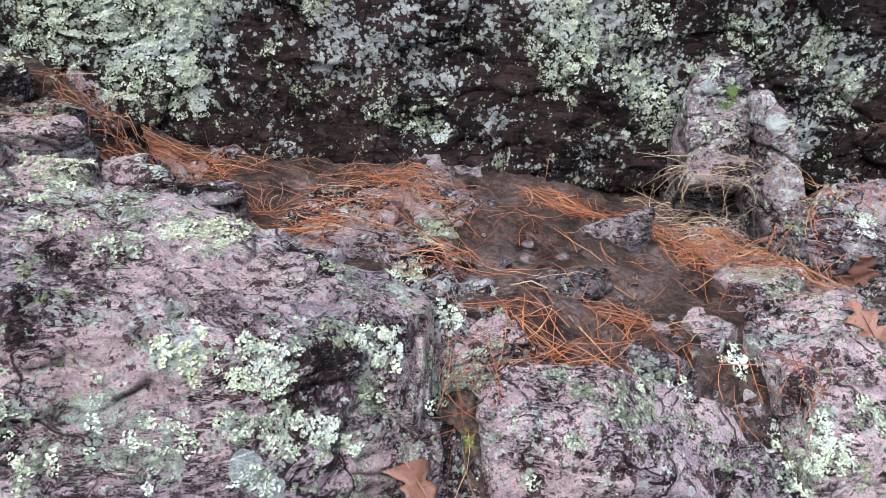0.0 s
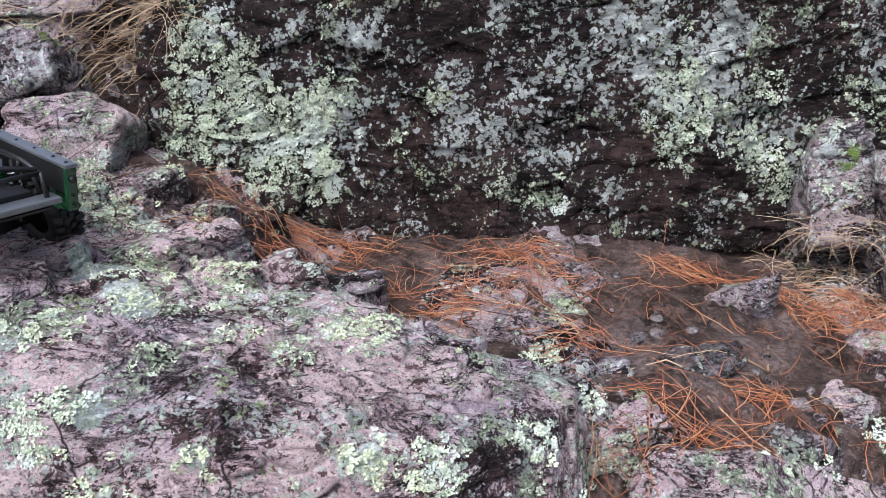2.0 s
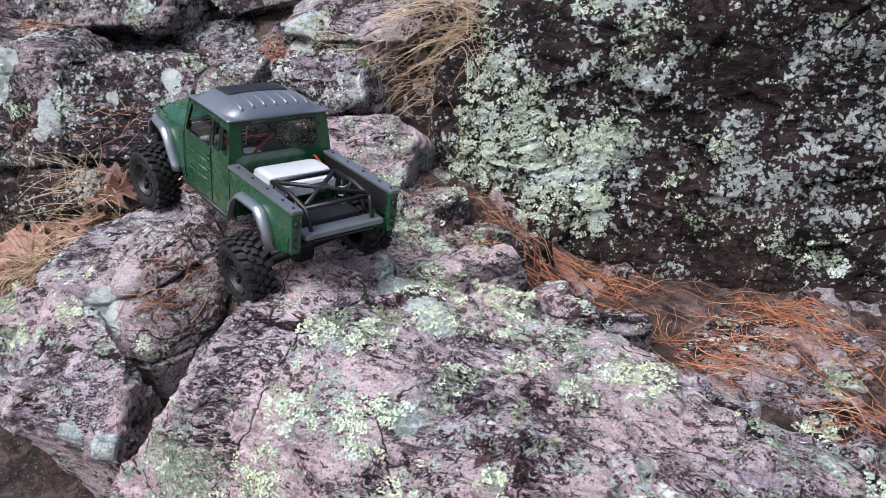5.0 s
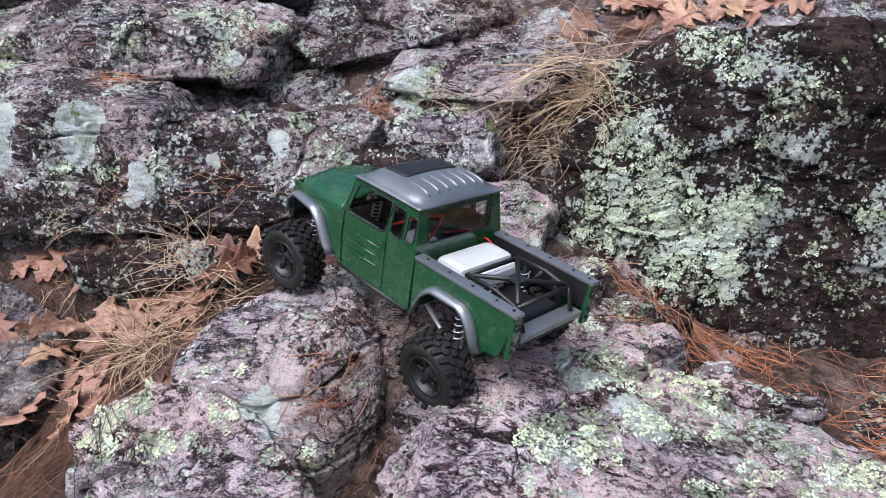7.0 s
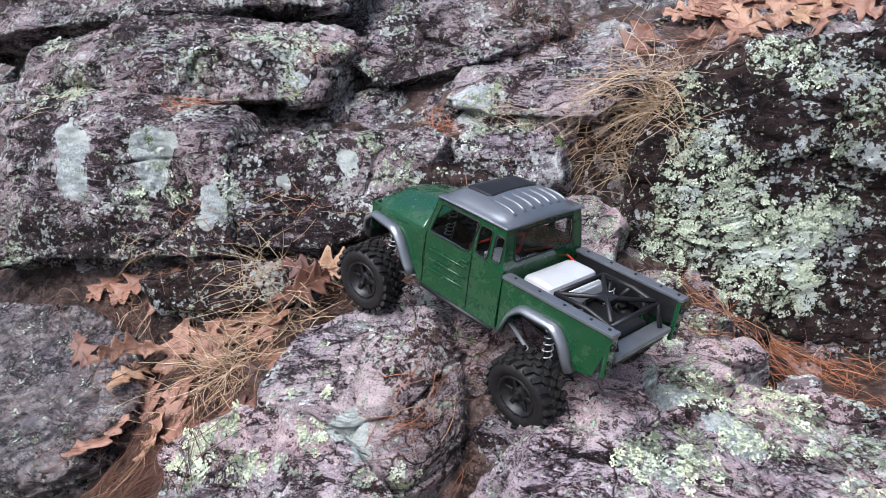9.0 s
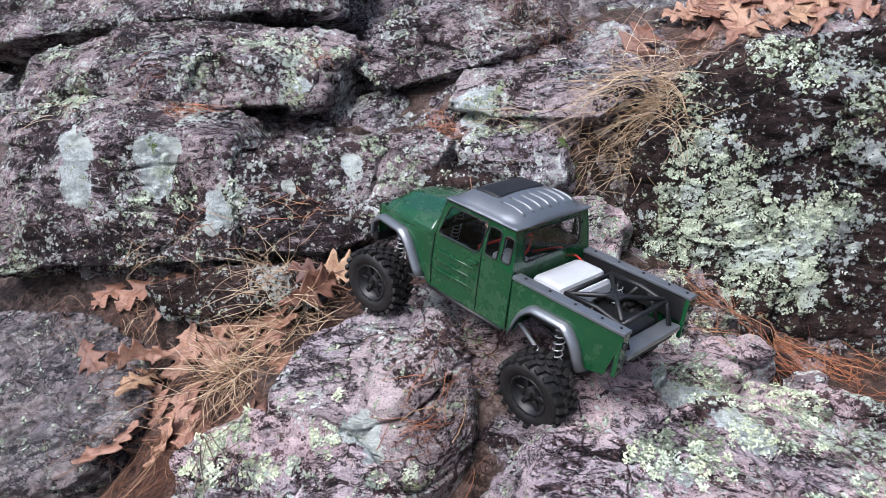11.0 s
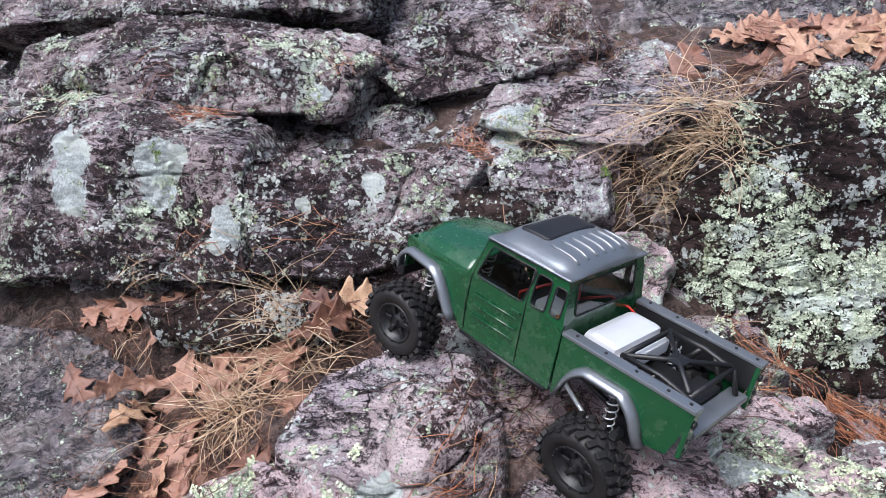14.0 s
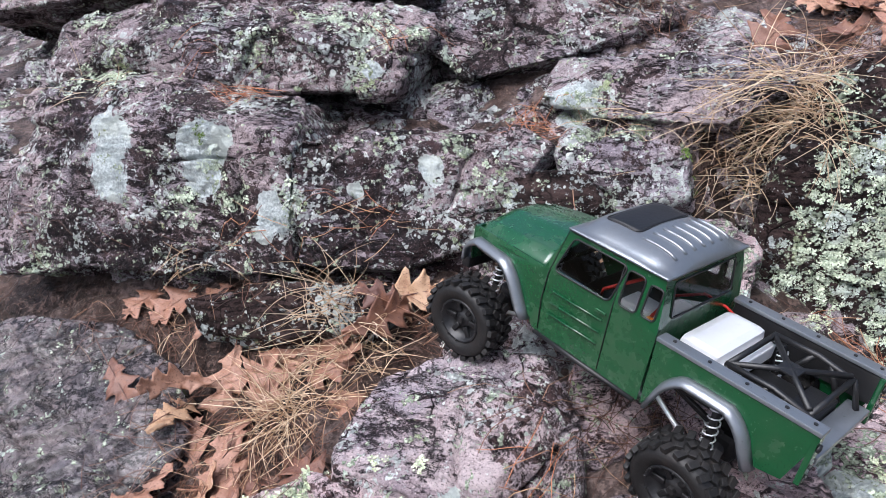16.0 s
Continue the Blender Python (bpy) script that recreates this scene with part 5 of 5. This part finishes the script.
def lichen(name, label, material, blobs, density=6500, shapes=LEAFY, seed=0, ragged=0.028, scatter=1.25):
    """Leafy lichen over round blobs (x, y, z, radius), thinning out raggedly at their edges."""
    rnd = random.Random(100 + seed)
    across = IN.orthogonal().normalized()
    up = IN.cross(across)
    verts, faces, base = [], [], 0
    for x, y, z, r in blobs:
        todo = int(density * math.pi * r * r * scatter * scatter)
        spots = []
        for i in range(todo):
            a, d = rnd.uniform(0, 2 * math.pi), r * scatter * math.sqrt(rnd.random())
            spots.append((Vector((x, y, z)) + across * (d * math.cos(a)) + up * (d * math.sin(a)), d / r))
        if not spots:
            continue
        field = fbm(np.array([s[0] for s in spots]), ragged, 3, 70 + seed)
        for (spot, d), f in zip(spots, field):
            if f < -0.42 + 0.95 * d * d * 0.8:
                continue
            place, normal = land(spot)
            if place is None or normal.z < -0.5:
                continue
            shape = shapes[0][rnd.randrange(len(shapes[0]))]
            m = (normal.to_track_quat("Z", "Y").to_matrix() @ Matrix.Rotation(rnd.uniform(0, 6.28), 3, "Z")) * rnd.uniform(0.65, 1.35)
            verts.append(shape @ np.array(m).T + np.array(place))
            faces.append(shapes[1] + base)
            base += len(shape)
    return tagged(mesh_object(name, np.concatenate(verts), np.concatenate(faces), material, False), label, "lichen", kind="stuff")


def needle_material(name, dull, warm, pale):
    k = Nodes(name)
    r = k.island()
    col = k.mix(k.ramp(r, 0.0, 0.6), dull, warm)
    col = k.mix(k.ramp(r, 0.75, 1.0), col, pale)
    return k.done(col, 0.42)


def straw_material():
    k = Nodes("dry_straw")
    col = k.mix(k.island(), (0.36, 0.22, 0.12), (0.78, 0.64, 0.46))
    return k.done(k.mix(k.ramp(k.noise(60.0), 0.4, 0.7, 0.0, 0.5), col, (0.30, 0.17, 0.08)), 0.55)


needle_brown = needle_material("pine_needles", (0.17, 0.055, 0.028), (0.50, 0.19, 0.085), (0.66, 0.43, 0.24))
needle_dark = needle_material("rotting_needles", (0.045, 0.020, 0.014), (0.17, 0.075, 0.045), (0.40, 0.25, 0.15))
straw = straw_material()


def ribbons(name, label, material, category, lines, width, sides=3):
    """Many thin stalks, each along its own line of points, as one mesh."""
    verts, faces, base = [], [], 0
    for line in lines:
        n = len(line)
        for i, p in enumerate(line):
            way = (line[min(i + 1, n - 1)] - line[max(i - 1, 0)]).normalized()
            a = way.orthogonal().normalized() if i == 0 else (a - way * a.dot(way)).normalized()
            b = way.cross(a)
            w = width * (0.35 + 0.65 * min(1.0, 3.0 * (n - 1 - i) / n + 0.1))
            for s in range(sides):
                t = 2 * math.pi * s / sides
                verts.append(tuple(p + w * (a * math.cos(t) + b * math.sin(t))))
        for i in range(n - 1):
            for s in range(sides):
                faces.append((base + i * sides + s, base + i * sides + (s + 1) % sides, base + (i + 1) * sides + (s + 1) % sides, base + (i + 1) * sides + s))
        base += n * sides
    return tagged(mesh_object(name, verts, faces, material), label, category, kind="stuff")


def needles(label, heaps, seed, count=70, spread=0.045, length=0.09, along=None, material=None):
    """Fallen pine needles heaped round the places given; each one bends over what lies under it."""
    rnd = random.Random(200 + seed)
    lines = []
    for x, y, z in heaps:
        lean = rnd.uniform(0, math.pi) if along is None else along
        for i in range(int(count * rnd.uniform(0.25, 1.75))):
            mid = Vector((x + rnd.gauss(0, spread), y + rnd.gauss(0, spread * 0.75), z))
            a = lean + rnd.gauss(0, 0.9)
            half = length * rnd.uniform(0.55, 1.1) / 2
            way = Vector((math.cos(a), math.sin(a), 0))
            bow = Vector((-way.y, way.x, 0)) * rnd.uniform(-0.012, 0.012)
            rest = []
            for t in (-1, -0.5, 0, 0.5, 1):
                q = mid + way * (half * t) + bow * (1 - t * t)
                place, normal = land(q + Vector((0, 0, 0.0)), Vector((0, 0, -1)), 0.14, 0.4)
                rest.append(None if place is None else place)
            if None in rest:
                continue
            lift = rnd.random() ** 2 * 0.014 + 0.001
            lo = [p.z for p in rest]
            if max(lo) - min(lo) > 0.055:
                continue
            ends = (lo[0], lo[-1])
            line = []
            for i2, p in enumerate(rest):
                t = i2 / 4
                chord = ends[0] + (ends[1] - ends[0]) * t
                line.append(Vector((p.x, p.y, max(p.z, chord) + lift)))
            lines.append(line)
    return ribbons("pine_needles", label, material or needle_brown, "pine needles", lines, 0.00058)


def grass(label, tufts, seed, count=55, length=0.15, fall=(-0.3, -0.5, -0.6), width=0.00062):
    """Dry grass: stalks that rise from each tuft and bow over."""
    rnd = random.Random(300 + seed)
    lines = []
    for x, y, z in tufts:
        for i in range(int(count * rnd.uniform(0.7, 1.3))):
            place, normal = land((x + rnd.gauss(0, 0.03), y + rnd.gauss(0, 0.025), z))
            if place is None:
                continue
            a = rnd.uniform(0, 2 * math.pi)
            way = Vector((math.cos(a) * 0.8, math.sin(a) * 0.6, rnd.uniform(0.0, 0.7))).normalized()
            full = length * rnd.uniform(0.4, 1.15)
            pull = Vector(fall) + Vector((rnd.gauss(0, 0.9), rnd.gauss(0, 0.6), rnd.gauss(0, 0.5)))
            p, line = place - normal * 0.003, []
            for s in range(8):
                line.append(p.copy())
                way = (way + pull * 0.24).normalized()
                p = p + way * (full / 7)
            lines.append(line)
    return ribbons("dry_grass", label, straw, "grass", lines, width)


def leaf_material():
    k = Nodes("dead_oak_leaf")
    r = k.random()
    col = k.mix(k.ramp(r, 0.0, 0.45), (0.085, 0.036, 0.029), (0.28, 0.145, 0.10))
    col = k.mix(k.ramp(r, 0.55, 1.0), col, (0.44, 0.27, 0.18))
    col = k.mix(k.ramp(r, 0.93, 0.97), col, (0.40, 0.25, 0.15))
    col = k.mix(k.ramp(k.noise(45.0, 6.0, 0.68), 0.47, 0.62, 0.0, 0.6), col, (0.20, 0.085, 0.045))
    col = k.mix(k.ramp(k.noise(300.0, 4.0, 0.7), 0.56, 0.64, 0.0, 0.7), col, (0.07, 0.03, 0.02))
    return k.done(col, 0.42, k.noise(160.0, 6.0, 0.7), 0.7, 0.003)


leaf_brown = leaf_material()


def leaf_mesh(seed):
    """A lobed oak leaf, curled, about 0.11 long, lying along x."""
    rnd = random.Random(400 + seed)
    n, across = 60, 6
    curl, twist, cup = rnd.uniform(-0.05, 0.05), rnd.uniform(-0.5, 0.5), rnd.uniform(0.1, 0.5) * rnd.choice((-1, 1))
    lobes = [(t0 + rnd.gauss(0, 0.015), w * rnd.uniform(0.85, 1.15)) for t0, w in ((0.20, 0.017), (0.44, 0.033), (0.68, 0.030), (0.90, 0.013))]
    verts, faces = [], []
    for i in range(n + 1):
        t = i / n
        for j in range(across + 1):
            v = j / across * 2 - 1
            half = 0.0012 + 0.010 * max(0.0, math.sin(math.pi * min(1.0, 0.10 + t * 0.9)))
            for t0, w in lobes:
                c = t0 + (0.03 if v > 0 else -0.01)
                half = max(half, w * max(0.0, 1 - abs(t - c) / 0.135) ** 0.65 + 0.0018 * math.cos(75 * t + seed))
            half *= 1 - 0.9 * float(smooth(0.93, 1.0, t))
            y = v * half
            x = 0.11 * t + 0.42 * abs(y) - 0.055
            z = curl * (t - 0.5) ** 2 * 1.4 + cup * y * y * 14 + twist * y * (t - 0.5) * 0.9 + 0.0022 * math.sin(20 * t + 3 * v) + 0.10 * abs(y)
            verts.append((x, y, z))
    for i in range(n):
        for j in range(across):
            a = i * (across + 1) + j
            faces.append((a, a + 1, a + across + 2, a + across + 1))
    me = bpy.data.meshes.new("oak_leaf")
    me.from_pydata(verts, [], faces)
    me.polygons.foreach_set("use_smooth", [True] * len(me.polygons))
    me.materials.append(leaf_brown)
    bm = tube_bm([(-0.085, 0.003, 0.004), (-0.062, 0, 0.0005), (-0.03, 0, 0.0008), (0.03, 0, 0.0008)], 0.0008, 5)
    stem = bpy.data.meshes.new("stem")
    bm.to_mesh(stem)
    bm.free()
    stem.materials.append(leaf_brown)
    return me, stem


LEAVES = [leaf_mesh(i) for i in range(6)]


def oak_leaf(x, y, z, label, scale=1.0, tilt=0.35):
    place, normal = land((x, y, z))
    if place is None:
        return
    me, stem = dice.choice(LEAVES)
    ob = new("oak_leaf", me)
    tagged(ob, label, "leaf", "fallen oak leaves")
    ob.modifiers.new("thickness", "SOLIDIFY").thickness = 0.0006
    up = (normal + Vector((dice.gauss(0, tilt), dice.gauss(0, tilt) - 0.25, 0.4))).normalized()
    turn = up.to_track_quat("Z", "Y").to_matrix().to_4x4() @ pose(0, 0, 0, 0, 0, dice.uniform(0, 360))
    ob.matrix_basis = Matrix.Translation(place + up * 0.009) @ turn @ Matrix.Scale(scale, 4)
    child = new("stem", stem)
    child.parent = ob


def twig(points, radius=0.0016):
    line = []
    for p in points:
        place, normal = land(p, Vector((0, 0, -1)))
        if place is not None:
            line.append(place + normal * radius * 2)
    if len(line) > 1:
        ob = part("twig", tube_bm(line, radius, 6), straw, None, "", True)
        tagged(ob, "thin bare twig lying on the mud", "twig")


def pebbles(label, spots, seed, count=8, spread=0.05):
    rnd = random.Random(500 + seed)
    for x, y, z in spots:
        for i in range(count):
            place, normal = land((x + rnd.gauss(0, spread), y + rnd.gauss(0, spread), z), Vector((0, 0, -1)))
            if place is None:
                continue
            bm = bmesh.new()
            bmesh.ops.create_icosphere(bm, subdivisions=2, radius=rnd.uniform(0.003, 0.011))
            for v in bm.verts:
                v.co *= 1 + 0.35 * noise.noise(v.co * 140 + Vector((i, seed, x * 9)))
                v.co.z *= 0.65
            ob = part("pebble", bm, dice.choice((wet_rock, grey_rock, wet_rock)), None)
            ob.matrix_basis = Matrix.Translation(place + Vector((0, 0, 0.001))) @ pose(0, 0, 0, rnd.uniform(-20, 20), rnd.uniform(-20, 20), rnd.uniform(0, 360))
            tagged(ob, label, "stone", "loose pebbles")


lichen("leafy_lichen", "pale mint leafy lichen spread over the dark rock wall", mint_lichen,
       WALL_LICHEN, 11000, seed=1)
lichen("leafy_lichen", "scattered grey green lichen on the rock wall", mint_lichen,
       WALL_SPECKS, 8000, seed=2)
lichen("leafy_lichen", "mint green lichen patches on the pink slab", mint_lichen,
       SLAB_LICHEN, 11000, seed=3)
lichen("leafy_lichen", "yellowish green lichen patches low on the slab", lime_lichen,
       SLAB_FOOT_LICHEN, 11000, seed=4)
lichen("leafy_lichen", "yellow green lichen crowding the boulders", lime_lichen,
       BOULDER_LICHEN, 10000, seed=5)
lichen("leafy_lichen", "pale lichen around the cracked slabs", mint_lichen,
       CRACK_LICHEN, 10000, seed=6)
lichen("leafy_lichen", "small lichen patches on the upper ledges", mint_lichen,
       LEDGE_LICHEN, 5500, seed=7)
needles("orange brown pine needles heaped along the foot of the wall",
        [(-0.67, 1.26, 0.63), (-0.61, 1.24, 0.61), (-0.54, 1.24, 0.55), (-0.5, 1.2, 0.52), (-0.45, 1.15, 0.5), (-0.4, 1.17, 0.48), (-0.48, 1.08, 0.54), (-0.19, 1.23, 0.45), (-0.09, 1.16, 0.46), (-0.04, 1.15, 0.46), (-0.17, 1.01, 0.47), (-0.19, 0.94, 0.48), (-0.12, 1.03, 0.48), (-0.29, 1.04, 0.46), (-0.5, 1.05, 0.54)], 1, 27, along=-0.5)
needles("orange pine needles fallen into cracks between slabs",
        [(0.03, 0.7, 0.42), (0.03, 0.68, 0.39), (0.02, 0.63, 0.37), (0.03, 0.6, 0.35), (0.13, 0.72, 0.43), (0.18, 0.74, 0.42), (0.42, 0.74, 0.36), (0.42, 0.71, 0.33), (0.58, 0.99, 0.38), (0.51, 1.03, 0.37), (0.31, 0.78, 0.4), (0.25, 0.82, 0.41), (0.09, 0.78, 0.45), (0.75, 1.32, 0.42), (0.81, 1.32, 0.41)], 2, 26, 0.022, 0.085)
needles("thick orange pine needles under the rock wall",
        [(-0.17, 1.09, 0.5), (-0.11, 1.19, 0.46), (-0.06, 1.16, 0.46), (-0.03, 1.1, 0.47), (-0.17, 1.02, 0.48), (-0.21, 0.98, 0.46), (-0.08, 1.07, 0.46), (0.02, 1.01, 0.45), (0.01, 0.89, 0.46), (-0.55, 1.25, 0.55), (-0.53, 1.2, 0.53), (-0.51, 1.18, 0.52), (-0.47, 1.1, 0.55), (-0.41, 1.18, 0.48), (-0.67, 1.23, 0.63)], 3, 25, along=-0.7)
needles("loose pine needles strewn over the ledges",
        [(-0.95, 0.74, 0.66), (-0.96, 0.72, 0.65), (-0.98, 0.67, 0.64), (-1.14, 1.33, 0.9), (-1.1, 1.29, 0.89), (-1.31, 1.39, 0.95), (-1.38, 1.32, 0.96), (-1.6, 1.17, 0.99), (-1.7, 1.21, 1.01), (-1.52, 0.99, 0.74), (-1.39, 1.02, 0.74), (-1.32, 1.04, 0.74), (-1.43, 0.99, 0.75), (-2.46, 1.61, 1.02)], 4, 18, 0.02)
needles("brown pine needles matted in the gully",
        [(-1.48, 0.61, 0.55), (-1.4, 0.66, 0.59), (-1.49, 0.73, 0.61), (-1.44, 0.79, 0.64), (-1.67, 0.99, 0.7), (-1.73, 0.94, 0.73), (-0.67, 1.52, 0.98), (-0.62, 1.57, 1), (-0.69, 1.47, 0.95), (-0.6, 1.62, 1.01), (-0.98, 1.62, 1.07), (-0.66, 1.07, 0.63), (-0.7, 0.95, 0.66), (-0.91, 0.83, 0.67)], 5, 60, 0.06, material=needle_dark)
grass("dry straw coloured grass hanging beside the wall",
      [(-0.73, 1.38, 0.94), (-0.75, 1.41, 0.89), (-0.78, 1.38, 0.84), (-0.8, 1.35, 0.81), (-0.7, 1.32, 0.92)], 1, 110, 0.17)
grass("tangled dry grass among the leaves in the gully",
      [(-1.35, 0.82, 0.63), (-1.32, 0.88, 0.66), (-1.36, 0.78, 0.63), (-1.29, 0.93, 0.67), (-1.35, 0.92, 0.74)], 2, 75, 0.13, (0.1, -0.4, -0.35))
grass("small dry grass tufts on the rocks",
      [(-1.91, 1.15, 1), (-0.94, 1.31, 0.91), (-1.61, 1.01, 0.71), (-1.63, 0.91, 0.67), (-1.38, 0.73, 0.61)], 3, 26, 0.09)
grass("drooping tuft of dry straw below the rock spur",
      [(0.46, 1.19, 0.46), (0.42, 1.20, 0.45), (0.50, 1.18, 0.46), (0.45, 1.16, 0.41), (0.49, 1.14, 0.39)], 4, 60, 0.10, (-0.1, -0.5, -0.7))
for x, y, z in [(-1.41, 0.89, 0.66), (-1.5, 0.83, 0.65), (-1.46, 0.85, 0.65), (-1.63, 0.78, 0.64), (-1.26, 0.96, 0.73), (-0.76, 1.54, 0.99), (-1.28, 0.83, 0.64), (-1.41, 0.82, 0.64), (-1.37, 0.9, 0.69), (-1.26, 1.01, 0.72), (-1.01, 1.11, 0.73), (-1.06, 1.03, 0.7), (-1.42, 0.89, 0.66), (-0.04, 0.55, 0.42), (0.65, 0.99, 0.38), (0.57, 0.81, 0.4), (-1.27, 0.95, 0.7), (-1.32, 0.92, 0.68), (-1.02, 1.02, 0.69), (-1, 1.13, 0.76), (-1.56, 0.81, 0.64), (-1.66, 0.95, 0.7), (-1.73, 0.93, 0.72), (-1.58, 0.93, 0.7), (-1.49, 0.72, 0.61), (-1.43, 0.76, 0.62), (-1.38, 0.68, 0.6), (-1.52, 0.64, 0.58), (-1.34, 0.86, 0.66)]:
    oak_leaf(x, y, z, "curled brown oak leaf lying among rocks", dice.uniform(0.9, 1.3))
for x, y, z in [(-0.63, 1.66, 1.03), (-0.59, 1.69, 1.03), (-0.55, 1.65, 1.03), (-0.52, 1.62, 1.04), (-0.49, 1.69, 1.04), (-0.44, 1.66, 1.04), (-0.41, 1.64, 1.04), (-0.38, 1.64, 1.03), (-0.34, 1.69, 1.03), (-0.55, 1.59, 1.02), (-0.52, 1.69, 1.04), (-0.49, 1.62, 1.03), (-0.6, 1.65, 1.02), (-0.56, 1.71, 1.06), (-1.41, 0.71, 0.61), (-1.49, 0.76, 0.62), (-1.45, 0.65, 0.58), (-1.34, 0.74, 0.61)]:
    for again in range(2 if z > 0.9 else 1):
        oak_leaf(x + dice.gauss(0, 0.03), y + dice.gauss(0, 0.03), z, "tan oak leaf in a heap of leaves", dice.uniform(0.9, 1.35), 0.3 if z > 0.9 else 0.5)
needles("dark rotting needle litter on the floor of the gully",
        [(-1.44, 0.60, 0.56), (-1.36, 0.64, 0.58), (-1.42, 0.70, 0.61), (-1.36, 0.74, 0.61), (-1.42, 0.67, 0.6), (-1.33, 0.82, 0.64), (-1.55, 0.90, 0.68), (-1.64, 0.93, 0.7), (-1.25, 0.98, 0.72), (-1.12, 1.03, 0.72), (-1.46, 0.56, 0.54), (-1.4, 0.54, 0.54), (-1.38, 0.58, 0.56), (-1.78, 0.92, 0.71), (-1.9, 0.93, 0.72)], 8, 90, 0.055, 0.08, material=needle_dark)
needles("pine needles caught round the foot of the rock spur", [(0.40, 1.10, 0.40), (0.46, 1.08, 0.40), (0.54, 1.06, 0.38), (0.60, 1.06, 0.38), (0.36, 1.15, 0.42), (0.20, 1.18, 0.42), (0.24, 1.20, 0.42), (0.66, 1.13, 0.42), (0.50, 1.14, 0.45)], 10, 45, 0.035, 0.08)
needles("single pine needles on the bare mud", [(0.2, 0.9, 0.45), (0.32, 1.0, 0.42), (0.12, 1.05, 0.48), (0.25, 0.8, 0.43), (0.4, 0.9, 0.42), (0.05, 0.9, 0.48), (-0.3, 1.1, 0.5)], 6, 16, 0.06, 0.09)
twig([(0.20, 0.92, 0.45), (0.24, 0.90, 0.45), (0.28, 0.92, 0.45), (0.30, 0.98, 0.45)])
twig([(0.05, 0.84, 0.47), (0.12, 0.86, 0.47), (0.20, 0.83, 0.45)], 0.0011)
twig([(0.16, 0.79, 0.44), (0.21, 0.75, 0.43), (0.27, 0.72, 0.42)], 0.0012)
twig([(-0.86, 0.99, 0.75), (-0.80, 1.0, 0.75), (-0.76, 0.98, 0.72)], 0.0013)
pebbles("small loose stone in the mud", [(0.1, 0.98, 0.47), (0.28, 0.88, 0.42), (0.02, 1.1, 0.47), (0.2, 0.95, 0.45), (-0.2, 1.1, 0.48), (0.33, 0.8, 0.4), (-0.95, 1.0, 0.72), (-0.93, 0.9, 0.7), (-1.5, 0.95, 0.72)], 1)
lichen("moss", "small cushion of green moss on rock", moss_green, [(0.49, 1.21, 0.63, 0.016), (0.03, 0.6, 0.42, 0.018), (0.7, 1.2, 0.5, 0.02), (-1.6, 1.04, 0.96, 0.01), (-0.86, 1.22, 0.9, 0.012)], 26000, MOSSY, 9, 0.02, 1.1)


# ---- the truck stands on the boulders ----
truck = model_truck()
truck.matrix_basis = pose(-0.928, 0.868, 0.697, 9.0, -9.2, 151.2)
